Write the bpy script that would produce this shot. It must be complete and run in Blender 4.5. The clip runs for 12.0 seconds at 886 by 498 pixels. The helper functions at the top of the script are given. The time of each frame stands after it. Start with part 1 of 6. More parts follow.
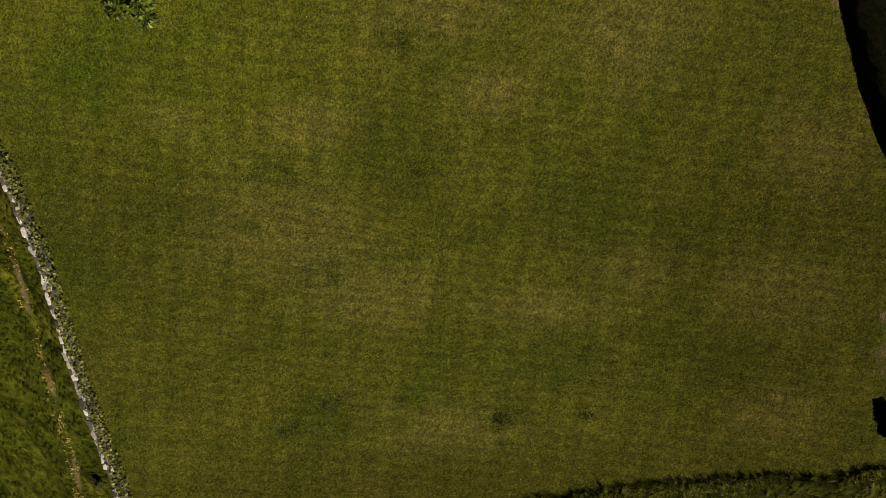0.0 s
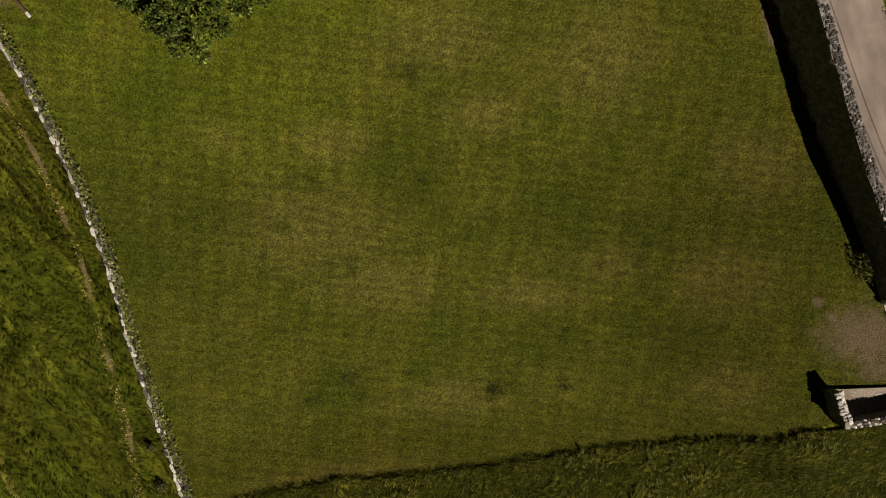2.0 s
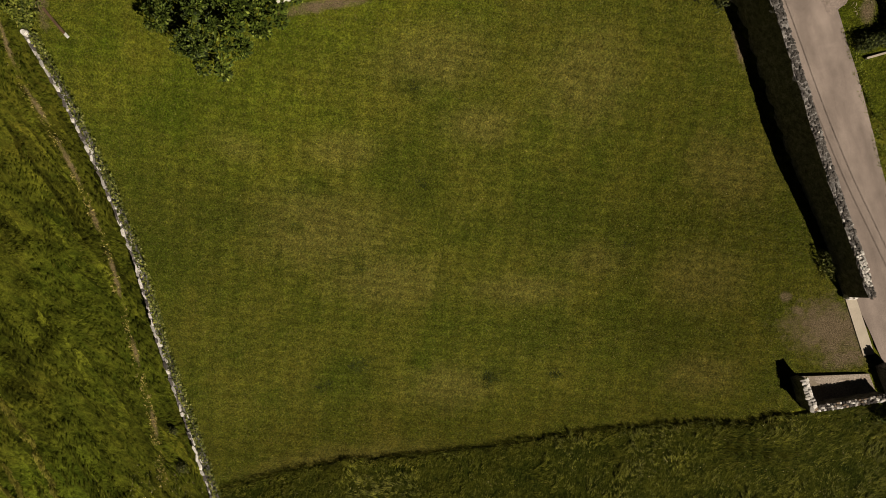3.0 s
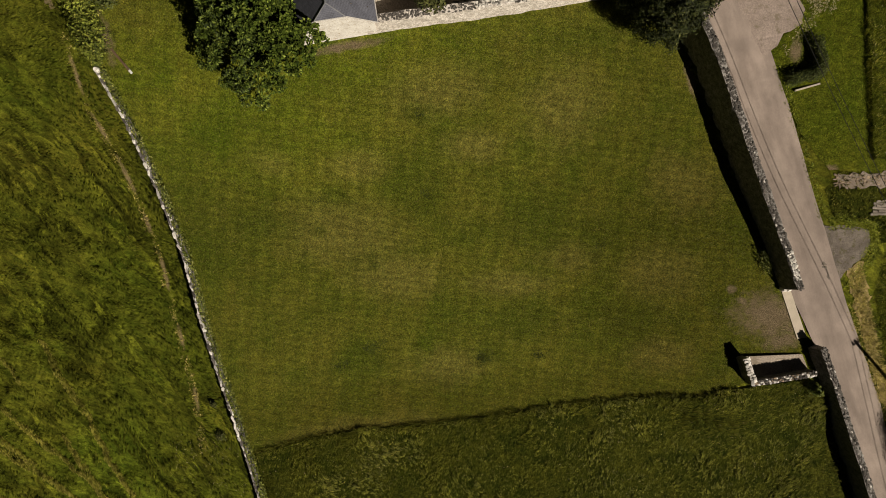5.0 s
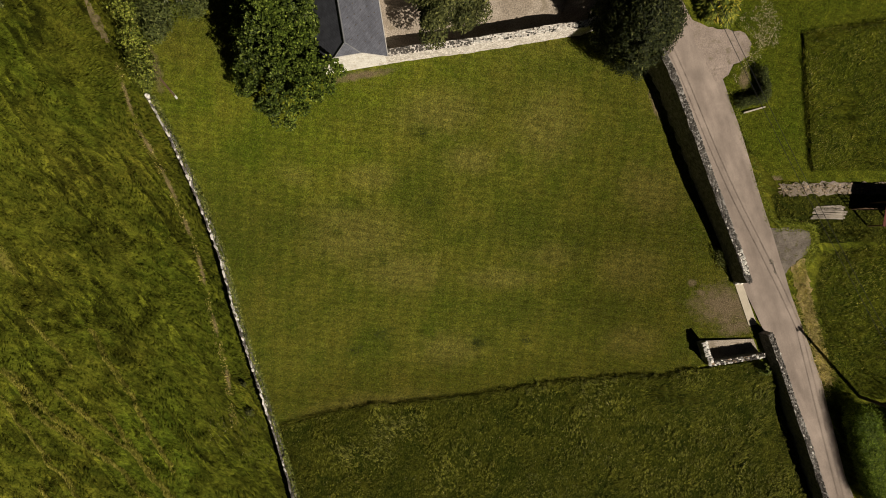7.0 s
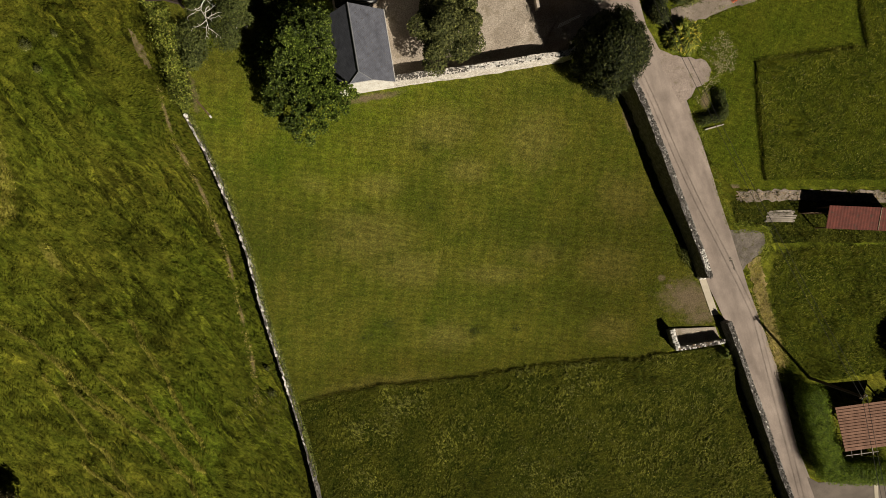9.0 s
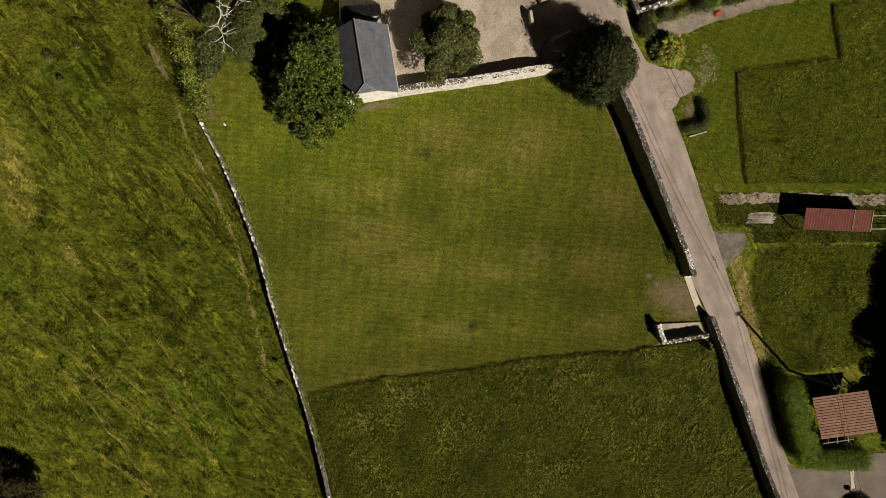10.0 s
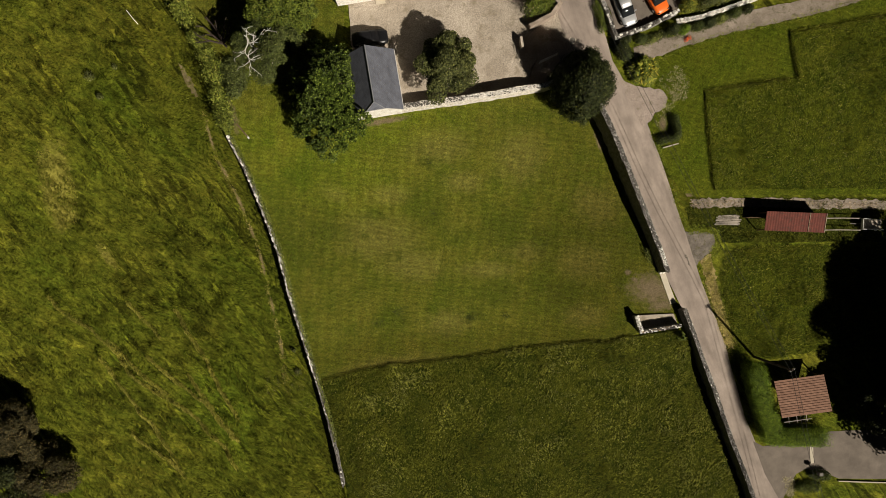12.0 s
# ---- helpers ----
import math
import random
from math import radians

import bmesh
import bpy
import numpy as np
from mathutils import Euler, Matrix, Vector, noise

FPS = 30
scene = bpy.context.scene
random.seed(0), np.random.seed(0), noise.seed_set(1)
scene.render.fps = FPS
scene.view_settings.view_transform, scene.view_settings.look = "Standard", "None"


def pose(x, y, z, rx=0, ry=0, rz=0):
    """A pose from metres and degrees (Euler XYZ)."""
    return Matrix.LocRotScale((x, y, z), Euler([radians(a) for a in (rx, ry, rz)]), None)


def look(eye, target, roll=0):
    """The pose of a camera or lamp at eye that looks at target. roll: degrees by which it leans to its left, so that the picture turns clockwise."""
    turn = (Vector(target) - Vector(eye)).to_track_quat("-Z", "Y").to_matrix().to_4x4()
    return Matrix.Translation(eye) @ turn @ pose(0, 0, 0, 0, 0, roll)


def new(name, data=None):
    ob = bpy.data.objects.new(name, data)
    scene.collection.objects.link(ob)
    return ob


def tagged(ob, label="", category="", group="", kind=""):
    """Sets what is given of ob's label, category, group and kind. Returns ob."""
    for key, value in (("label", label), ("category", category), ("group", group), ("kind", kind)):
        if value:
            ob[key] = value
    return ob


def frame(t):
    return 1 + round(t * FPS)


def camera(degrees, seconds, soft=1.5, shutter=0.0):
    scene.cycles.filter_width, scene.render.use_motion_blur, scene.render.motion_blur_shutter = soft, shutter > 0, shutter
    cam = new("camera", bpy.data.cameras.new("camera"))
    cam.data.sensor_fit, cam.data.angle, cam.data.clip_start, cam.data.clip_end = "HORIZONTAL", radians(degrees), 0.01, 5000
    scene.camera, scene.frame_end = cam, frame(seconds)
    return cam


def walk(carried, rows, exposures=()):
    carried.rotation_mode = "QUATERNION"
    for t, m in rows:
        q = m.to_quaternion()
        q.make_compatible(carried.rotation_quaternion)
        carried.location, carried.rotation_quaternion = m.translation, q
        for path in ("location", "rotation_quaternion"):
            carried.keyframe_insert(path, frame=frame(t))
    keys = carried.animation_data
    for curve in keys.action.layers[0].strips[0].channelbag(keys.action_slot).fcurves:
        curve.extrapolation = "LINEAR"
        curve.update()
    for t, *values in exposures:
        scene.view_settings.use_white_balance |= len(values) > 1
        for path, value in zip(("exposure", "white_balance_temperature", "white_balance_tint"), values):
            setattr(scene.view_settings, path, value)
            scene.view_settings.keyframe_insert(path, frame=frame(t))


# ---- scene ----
cam = camera(70.0, 12.0, soft=0.75)
METRES, EYE, TILT, LEAN, TURN = 45.3, 32.35, -90.0, 0.0, 0.0
ROWS = [
    (0.0, 0.0, 0.0, 0.0, -0.0, -0.0, 0.0),
    (0.5, -0.0003, -0.0224, -0.0006, 0.02, -0.0, -0.0),
    (1.0, -0.0007, -0.0557, -0.0013, 0.04, -0.04, -0.0),
    (1.5, -0.0011, -0.0944, -0.0027, 0.04, -0.04, 0.01),
    (2.0, -0.001, -0.1331, -0.0042, 0.06, -0.02, 0.02),
    (2.5, -0.0011, -0.1716, -0.0053, 0.05, 0.0, 0.03),
    (3.0, -0.0011, -0.2118, -0.0056, 0.05, -0.01, 0.03),
    (5.0, -0.0025, -0.3843, -0.0059, 0.01, 0.02, 0.04),
    (5.5, -0.0025, -0.4285, -0.0064, 0.01, 0.04, 0.06),
    (6.0, -0.0029, -0.4727, -0.0064, 0.0, 0.02, 0.07),
    (6.5, -0.0032, -0.5139, -0.0067, -0.01, 0.02, 0.08),
    (7.0, -0.0038, -0.5581, -0.0068, -0.02, 0.01, 0.11),
    (9.0, -0.0059, -0.7349, -0.0061, -0.08, -0.06, 0.18),
    (9.5, -0.0067, -0.7791, -0.0061, -0.1, -0.07, 0.19),
    (10.0, -0.0076, -0.8232, -0.0058, -0.12, -0.08, 0.21),
    (10.5, -0.0083, -0.8672, -0.0058, -0.13, -0.09, 0.23),
    (11.0, -0.009, -0.9114, -0.0057, -0.15, -0.11, 0.24),
    (11.5, -0.0094, -0.9557, -0.0055, -0.15, -0.13, 0.26),
    (12.0, -0.01, -0.9998, -0.0055, -0.16, -0.14, 0.28),
]
walk(cam, [(t, pose(0, 0, EYE, TILT, LEAN, TURN) @ pose(METRES * x, METRES * y, METRES * z, 90 + pitch, roll, yaw)) for t, x, y, z, yaw, pitch, roll in ROWS],
     [(0.0, -0.33, 7350, 15), (3.0, -0.25, 7350, 14.5), (6.0, -0.10, 7250, 12.5), (9.0, 0.03, 7150, 10.5), (12.0, 0.12, 7100, 9.5)])

# ---- world and sun ----
SUN_AZ = math.atan2(0.69, -0.73)   # clockwise from +y
SUN_EL = radians(40)
world = bpy.data.worlds.new("sky")
scene.world = world
world.use_nodes = True
wn = world.node_tree.nodes
sky = wn.new("ShaderNodeTexSky")
sky.sky_type = "NISHITA"
sky.sun_disc = False
sky.sun_elevation, sky.sun_rotation = SUN_EL, SUN_AZ
world.node_tree.links.new(sky.outputs[0], wn["Background"].inputs[0])
wn["Background"].inputs[1].default_value = 0.0024
sun_data = bpy.data.lights.new("sun", "SUN")
sun_data.energy, sun_data.angle, sun_data.color = 5.0, radians(0.5), (1.0, 0.95, 0.86)
sun = new("sun", sun_data)
sun.matrix_world = look((60 * 0.69, -60 * 0.73, 70), (60 * 0.69 - math.sin(SUN_AZ), -60 * 0.73 - math.cos(SUN_AZ), 70 - math.tan(SUN_EL)))

rng = random.Random(7)


# ---- lie of the land ----
WALL_LINE = [(-10.5, -60), (-13.20, -30.8), (-14.0, -26.3), (-14.95, -21.8), (-16.25, -16.75), (-17.1, -13.6), (-17.85, -11.0), (-18.5, -8.6), (-19.15, -6.2), (-19.8, -3.0), (-20.45, -0.3), (-21.3, 2.2), (-22.4, 5.5), (-23.75, 9.4), (-25.2, 12.7), (-27.9, 20.5), (-31.9, 29.3), (-60, 90)]
WLX = np.array([p[0] for p in WALL_LINE], float)
WLY = np.array([p[1] for p in WALL_LINE], float)


LANE_LINE = [(44.2, -46.5), (38.45, -31.1), (36.0, -25.3), (33.2, -18.2), (30.25, -11.2), (28.8, -7.85), (26.36, -3.2), (25.3, -0.5), (22.8, 5.2), (19.85, 11.2), (18.2, 14.3), (15.6, 18.5), (12.9, 20.3), (11.0, 45.0)]
LLX = np.array([p[0] for p in LANE_LINE], float)
LLY = np.array([p[1] for p in LANE_LINE], float)

TABLES = {}


def lattice(x, y, seed):
    """Smooth value noise on a unit lattice, 0 to 1."""
    if seed not in TABLES:
        TABLES[seed] = np.random.RandomState(seed).uniform(0, 1, (256, 256))
    tab = TABLES[seed]
    xi, yi = np.floor(x).astype(int), np.floor(y).astype(int)
    fx, fy = x - xi, y - yi
    fx, fy = fx * fx * (3 - 2 * fx), fy * fy * (3 - 2 * fy)
    g = lambda a, b: tab[a % 256, b % 256]
    return (g(xi, yi) * (1 - fx) + g(xi + 1, yi) * fx) * (1 - fy) + (g(xi, yi + 1) * (1 - fx) + g(xi + 1, yi + 1) * fx) * fy


FURROWS = [
    [(-47.7, -11.1), (-45.0, -14.2), (-43.0, -17.1), (-39.9, -19.6), (-35.0, -22.3), (-32.9, -24.7), (-30.3, -27.1), (-28.5, -30.2)],
    [(-47.1, -14.8), (-44.2, -19.4), (-41.8, -22.7), (-39.1, -26.7), (-36.5, -31.3)],
    [(-42.6, -7.1), (-40.5, -9.3), (-38.1, -12.1)],
    [(-36.0, -8.0), (-34.0, -11.4), (-32.0, -14.8), (-30.0, -19.3), (-28.0, -23.1)],
    [(-40.4, -14.7), (-37.6, -17.3), (-35.1, -19.2), (-32.6, -21.0), (-30.1, -23.9), (-28.2, -26.4)],
    [(-43.8, -25.8), (-41.3, -27.8), (-38.7, -29.4), (-36.2, -32.0)],
    [(-53.7, -6.5), (-51.1, -9.0), (-47.7, -11.1)],
    [(-34.9, -17.2), (-32.5, -20.4), (-31.0, -22.9), (-28.9, -26.2)],
    [(-45.8, -12.5), (-43.1, -15.3), (-40.7, -17.7), (-37.9, -20.2)],
]


def furrow_line(x, y):
    """Small terraces trodden across the slope: 1 on the lip, easing off uphill and dropping quickly below it."""
    near, side = np.full(np.shape(x), 99.0), np.zeros(np.shape(x))
    for line in FURROWS:
        for (ax, ay), (bx, by) in zip(line, line[1:]):
            dx, dy = bx - ax, by - ay
            k = np.clip(((x - ax) * dx + (y - ay) * dy) / (dx * dx + dy * dy), 0, 1)
            d = np.hypot(x - ax - k * dx, y - ay - k * dy)
            side = np.where(d < near, dx * (y - ay) - dy * (x - ax), side)
            near = np.minimum(near, d)
    return np.exp(-(near / np.where(side > 0, 1.3, 0.4)) ** 2)


def crest(x, y):
    """Long wavering ridges of matted grass that run down to the south-east, 1 on their tops."""
    u = 0.80 * x + 0.60 * y + 2.2 * lattice(x * 0.09, y * 0.09, 1) + 0.5 * lattice(x * 0.35, y * 0.35, 2)
    v = 0.60 * x - 0.80 * y
    n = 1 - np.abs(2 * lattice(0.34 * u, v * 0.045, 12) - 1)
    m = 1 - np.abs(2 * lattice(0.62 * u, v * 0.08, 18) - 1)
    return np.maximum(n ** 4, 0.6 * m ** 4)


def relief(x, y):
    """Relief of the pasture: ridges and furrows on the slope, small tussocks drawn out along them."""
    p, q = 0.86 * x - 0.51 * y + 0.8 * lattice(x * 0.3, y * 0.3, 15), 0.51 * x + 0.86 * y
    tussock = lattice(p * 0.5, q * 1.25, 13)
    small = lattice(p * 1.2, q * 2.6, 14)
    off = np.interp(y, WLY, WLX) - x
    steep = ease((off - 5) / 6)
    lines = np.maximum(0.6 * crest(x, y), furrow_line(x, y)) * (0.55 + 0.6 * lattice(x * 0.45, y * 0.45, 17))
    return 0.95 * steep * lines + (0.34 + 0.30 * steep) * tussock + (0.22 + 0.16 * steep) * small


def ease(v):
    c = np.clip(v, 0, 1)
    return c * c * (3 - 2 * c)


def level(x, y):
    """The level of the garden terrace."""
    x, y = np.asarray(x, float), np.asarray(y, float)
    z = 0.14 * np.clip(y, -60, 90) - 0.09 * 3 * np.log1p(np.exp((np.clip(y, -60, 90) - 22) / 3))
    z = z + 0.03 * 3 * np.log1p(np.exp((np.clip(x, -60, 54) - 24) / 3))
    # the lane runs above the garden, held by its wall, with a ramp at the gateway; the garden climbs to the yard
    d = x - np.interp(y, LLY, LLX)
    e = ease((y - 16) / 5)
    lane = ease((d + 0.5 + 7 * e) / (0.5 + 9 * e))
    ramp_up = ease((x - 13) / 10) * ease((y + 17) / 5) * ease((10 - y) / 11)
    return z + 1.1 * np.maximum(lane, ramp_up) - 0.5 * ease((x - 29) / 7) * lane + 1.6 * ease((y - 3) / 12) * (1 - 0.5 * ease((x - 16) / 8))


def ground(x, y):
    """The ground everywhere: the terrace, and the hillside that falls away to the west of the old wall."""
    x, y = np.asarray(x, float), np.asarray(y, float)
    s = (np.interp(y, WLY, WLX) - x) * 0.95
    drop = 0.8 * np.clip(s / 0.3, 0, 1) + 8.5 * (1 - np.exp(-np.clip(s, 0, 200) / 16))
    z = level(x, y) - np.where(s > 0, drop, 0)
    if not np.any(s > 1.5):
        return z
    return z + np.clip((s - 1.5) / 4, 0, 1) * relief(x, y)


def gz(x, y):
    return float(ground(x, y))


def lz(x, y):
    return float(level(x, y))


# ---- materials ----
def nodes_of(name):
    m = bpy.data.materials.new(name)
    m.use_nodes = True
    nt = m.node_tree
    return m, nt, nt.nodes["Principled BSDF"]


def noise_node(nt, scale, detail=4, rough=0.55, stretch=None, turn=0.0):
    n = nt.nodes.new("ShaderNodeTexNoise")
    n.inputs["Scale"].default_value = scale
    n.inputs["Detail"].default_value = detail
    n.inputs["Roughness"].default_value = rough
    tc = nt.nodes.new("ShaderNodeTexCoord")
    src = tc.outputs["Object"]
    if stretch:
        mp = nt.nodes.new("ShaderNodeMapping")
        mp.vector_type = "TEXTURE"
        mp.inputs["Scale"].default_value = [1 / k for k in stretch]
        mp.inputs["Rotation"].default_value = (0, 0, turn)
        nt.links.new(src, mp.inputs[0])
        src = mp.outputs[0]
    nt.links.new(src, n.inputs["Vector"])
    return n


def ramp(nt, src, stops):
    r = nt.nodes.new("ShaderNodeValToRGB")
    while len(r.color_ramp.elements) < len(stops):
        r.color_ramp.elements.new(0.5)
    for e, (p, c) in zip(r.color_ramp.elements, stops):
        e.position = p
        e.color = (*c, 1) if len(c) == 3 else c
    nt.links.new(src, r.inputs[0])
    return r.outputs[0]


def mixed(nt, a, b, fac, mode="MIX"):
    n = nt.nodes.new("ShaderNodeMix")
    n.data_type = "RGBA"
    n.blend_type = mode
    if isinstance(fac, (int, float)):
        n.inputs[0].default_value = fac
    else:
        nt.links.new(fac, n.inputs[0])
    for v, s in ((a, n.inputs[6]), (b, n.inputs[7])):
        if isinstance(v, tuple):
            s.default_value = (*v, 1)
        else:
            nt.links.new(v, s)
    return n.outputs[2]


def grey(v):
    return (v, v, v)


def bumped(nt, bsdf, src, strength, dist):
    b = nt.nodes.new("ShaderNodeBump")
    b.inputs["Strength"].default_value = strength
    b.inputs["Distance"].default_value = dist
    nt.links.new(src, b.inputs["Height"])
    nt.links.new(b.outputs[0], bsdf.inputs["Normal"])


def surface(name, dark, light, coarse=0.6, fine=12.0, rough=0.85, bump=0.4, dist=0.03, vary="", metal=0.0, blotch=None, spread=0.35, vary_by=0.42):
    """A mottled surface: two scales of noise between two colours, blotches of a third, and piece-to-piece variation."""
    m, nt, b = nodes_of(name)
    n1, n2 = noise_node(nt, coarse), noise_node(nt, fine, 5, 0.65)
    c1 = ramp(nt, n1.outputs[0], [(0.32, dark), (0.68, light)])
    c2 = ramp(nt, n2.outputs[0], [(0.3, grey(1 - spread)), (0.7, grey(1 + spread))])
    c = mixed(nt, c1, c2, 1.0, "MULTIPLY")
    if blotch:
        n3 = noise_node(nt, coarse * 2.3, 6, 0.7)
        f = ramp(nt, n3.outputs[0], [(0.54, grey(0)), (0.66, grey(1))])
        c = mixed(nt, c, blotch, f)
    if vary:
        if vary == "object":
            r = nt.nodes.new("ShaderNodeObjectInfo").outputs["Random"]
        else:
            r = nt.nodes.new("ShaderNodeNewGeometry").outputs["Random Per Island"]
        c = mixed(nt, c, ramp(nt, r, [(0.0, grey(1 - vary_by)), (1.0, grey(1 + vary_by))]), 1.0, "MULTIPLY")
    nt.links.new(c, b.inputs["Base Color"])
    b.inputs["Roughness"].default_value = rough
    b.inputs["Metallic"].default_value = metal
    if "Specular IOR Level" in b.inputs:
        b.inputs["Specular IOR Level"].default_value = 0.3
    if bump:
        bumped(nt, b, n2.outputs[0], bump, dist)
    return m


def terrace_shade_lines(nt, c):
    """Shaded sides and lit lips of small slope terraces, painted into the grass colour as long thin lines."""
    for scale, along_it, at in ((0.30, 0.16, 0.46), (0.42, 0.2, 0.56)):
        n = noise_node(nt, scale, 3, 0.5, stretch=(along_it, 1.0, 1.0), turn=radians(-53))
        # painted shade below each contour, then a painted bright lip above it
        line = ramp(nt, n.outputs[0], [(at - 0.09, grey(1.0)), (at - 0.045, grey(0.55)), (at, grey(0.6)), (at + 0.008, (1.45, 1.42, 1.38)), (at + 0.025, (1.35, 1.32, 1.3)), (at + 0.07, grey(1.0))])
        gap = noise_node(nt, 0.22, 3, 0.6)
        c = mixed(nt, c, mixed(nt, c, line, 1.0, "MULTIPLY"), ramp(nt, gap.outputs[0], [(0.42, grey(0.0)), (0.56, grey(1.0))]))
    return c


def leaf_material(name, dark, light, yellow=None, amount=0.15, combed=False):
    m, nt, b = nodes_of(name)
    r = nt.nodes.new("ShaderNodeNewGeometry").outputs["Random Per Island"]
    stops = [(0.0, dark), (0.75, light)]
    if yellow:
        stops += [(1 - amount, light), (1.0, yellow)]
    c = ramp(nt, r, stops)
    if combed:
        n = noise_node(nt, 1.6, 5, 0.65, stretch=(0.7, 1.3, 1.0), turn=radians(-25))
        c = mixed(nt, c, ramp(nt, n.outputs[0], [(0.33, grey(0.62)), (0.66, grey(1.34))]), 1.0, "MULTIPLY")
        broad = noise_node(nt, 0.09, 4, 0.6)
        c = mixed(nt, c, ramp(nt, broad.outputs[0], [(0.38, (0.78, 0.86, 0.8)), (0.62, (1.18, 1.12, 1.15))]), 1.0, "MULTIPLY")
        spot = noise_node(nt, 1.1, 4, 0.65, stretch=(0.6, 1.4, 1.0), turn=radians(-30))
        c = mixed(nt, c, ramp(nt, spot.outputs[0], [(0.32, grey(0.45)), (0.46, grey(0.95)), (0.58, grey(1.05)), (0.70, (1.5, 1.45, 1.4))]), 1.0, "MULTIPLY")
        c = terrace_shade_lines(nt, c)
    else:
        n = noise_node(nt, 1.8, 6, 0.72)
        c = mixed(nt, c, ramp(nt, n.outputs[0], [(0.33, grey(0.42)), (0.66, grey(1.6))]), 1.0, "MULTIPLY")
        broad = noise_node(nt, 0.22, 4, 0.6)
        c = mixed(nt, c, ramp(nt, broad.outputs[0], [(0.36, grey(0.76)), (0.64, (1.26, 1.21, 1.2))]), 1.0, "MULTIPLY")
    nt.links.new(c, b.inputs["Base Color"])
    b.inputs["Roughness"].default_value = 0.6
    b.inputs["Specular IOR Level"].default_value = 0.15
    return m


def math_node(nt, op, a, b=None, c=None):
    n = nt.nodes.new("ShaderNodeMath")
    n.operation = op
    for k, v in enumerate((a, b, c)):
        if v is None:
            continue
        if isinstance(v, (int, float)):
            n.inputs[k].default_value = v
        else:
            nt.links.new(v, n.inputs[k])
    return n.outputs[0]


def worn_mask(nt, spots):
    """A ragged mask round worn places, each (x, y, half length, half width, turn in degrees)."""
    tc = nt.nodes.new("ShaderNodeTexCoord")
    edge = noise_node(nt, 1.6, 6, 0.75)
    total = None
    for x, y, a, b, turn in spots:
        mp = nt.nodes.new("ShaderNodeMapping")
        mp.vector_type = "TEXTURE"
        mp.inputs["Location"].default_value = (x, y, 0)
        mp.inputs["Rotation"].default_value = (0, 0, radians(turn))
        mp.inputs["Scale"].default_value = (a, b, 1000)
        nt.links.new(tc.outputs["Object"], mp.inputs[0])
        ln = nt.nodes.new("ShaderNodeVectorMath")
        ln.operation = "LENGTH"
        nt.links.new(mp.outputs[0], ln.inputs[0])
        d = math_node(nt, "ADD", ln.outputs["Value"], math_node(nt, "MULTIPLY_ADD", edge.outputs[0], 2.6, -1.3))
        f = math_node(nt, "SUBTRACT", 1.4, d)
        total = f if total is None else math_node(nt, "MAXIMUM", total, f)
    return ramp(nt, total, [(0.0, grey(0)), (0.95, grey(0.95))])


def soft_mask(nt, spots, top):
    """Soft, slightly ragged patches, each (x, y, half length, half width, turn in degrees)."""
    tc = nt.nodes.new("ShaderNodeTexCoord")
    edge = noise_node(nt, 0.9, 4, 0.6)
    ragged = math_node(nt, "MULTIPLY_ADD", edge.outputs[0], 1.6, -0.8)
    total = None
    for x, y, a, b, turn in spots:
        mp = nt.nodes.new("ShaderNodeMapping")
        mp.vector_type = "TEXTURE"
        mp.inputs["Location"].default_value = (x, y, 0)
        mp.inputs["Rotation"].default_value = (0, 0, radians(turn))
        mp.inputs["Scale"].default_value = (a, b, 1000)
        nt.links.new(tc.outputs["Object"], mp.inputs[0])
        ln = nt.nodes.new("ShaderNodeVectorMath")
        ln.operation = "LENGTH"
        nt.links.new(mp.outputs[0], ln.inputs[0])
        f = math_node(nt, "SUBTRACT", 1.5, ln.outputs["Value"])
        total = f if total is None else math_node(nt, "MAXIMUM", total, f)
    return ramp(nt, math_node(nt, "ADD", total, ragged), [(0.0, grey(0)), (1.0, grey(top))])


def mower_lines(nt, turn, period, wobble):
    """Faint parallel stripes left by the mower, uneven in width."""
    tc = nt.nodes.new("ShaderNodeTexCoord")
    mp = nt.nodes.new("ShaderNodeMapping")
    mp.inputs["Rotation"].default_value = (0, 0, turn)
    nt.links.new(tc.outputs["Object"], mp.inputs[0])
    w = nt.nodes.new("ShaderNodeTexWave")
    w.wave_profile = "SIN"
    w.inputs["Scale"].default_value = 0.314 / period
    w.inputs["Distortion"].default_value = wobble
    w.inputs["Detail"].default_value = 3
    w.inputs["Detail Scale"].default_value = 1.4
    w.inputs["Detail Roughness"].default_value = 0.7
    nt.links.new(mp.outputs[0], w.inputs["Vector"])
    return w.outputs["Fac"]


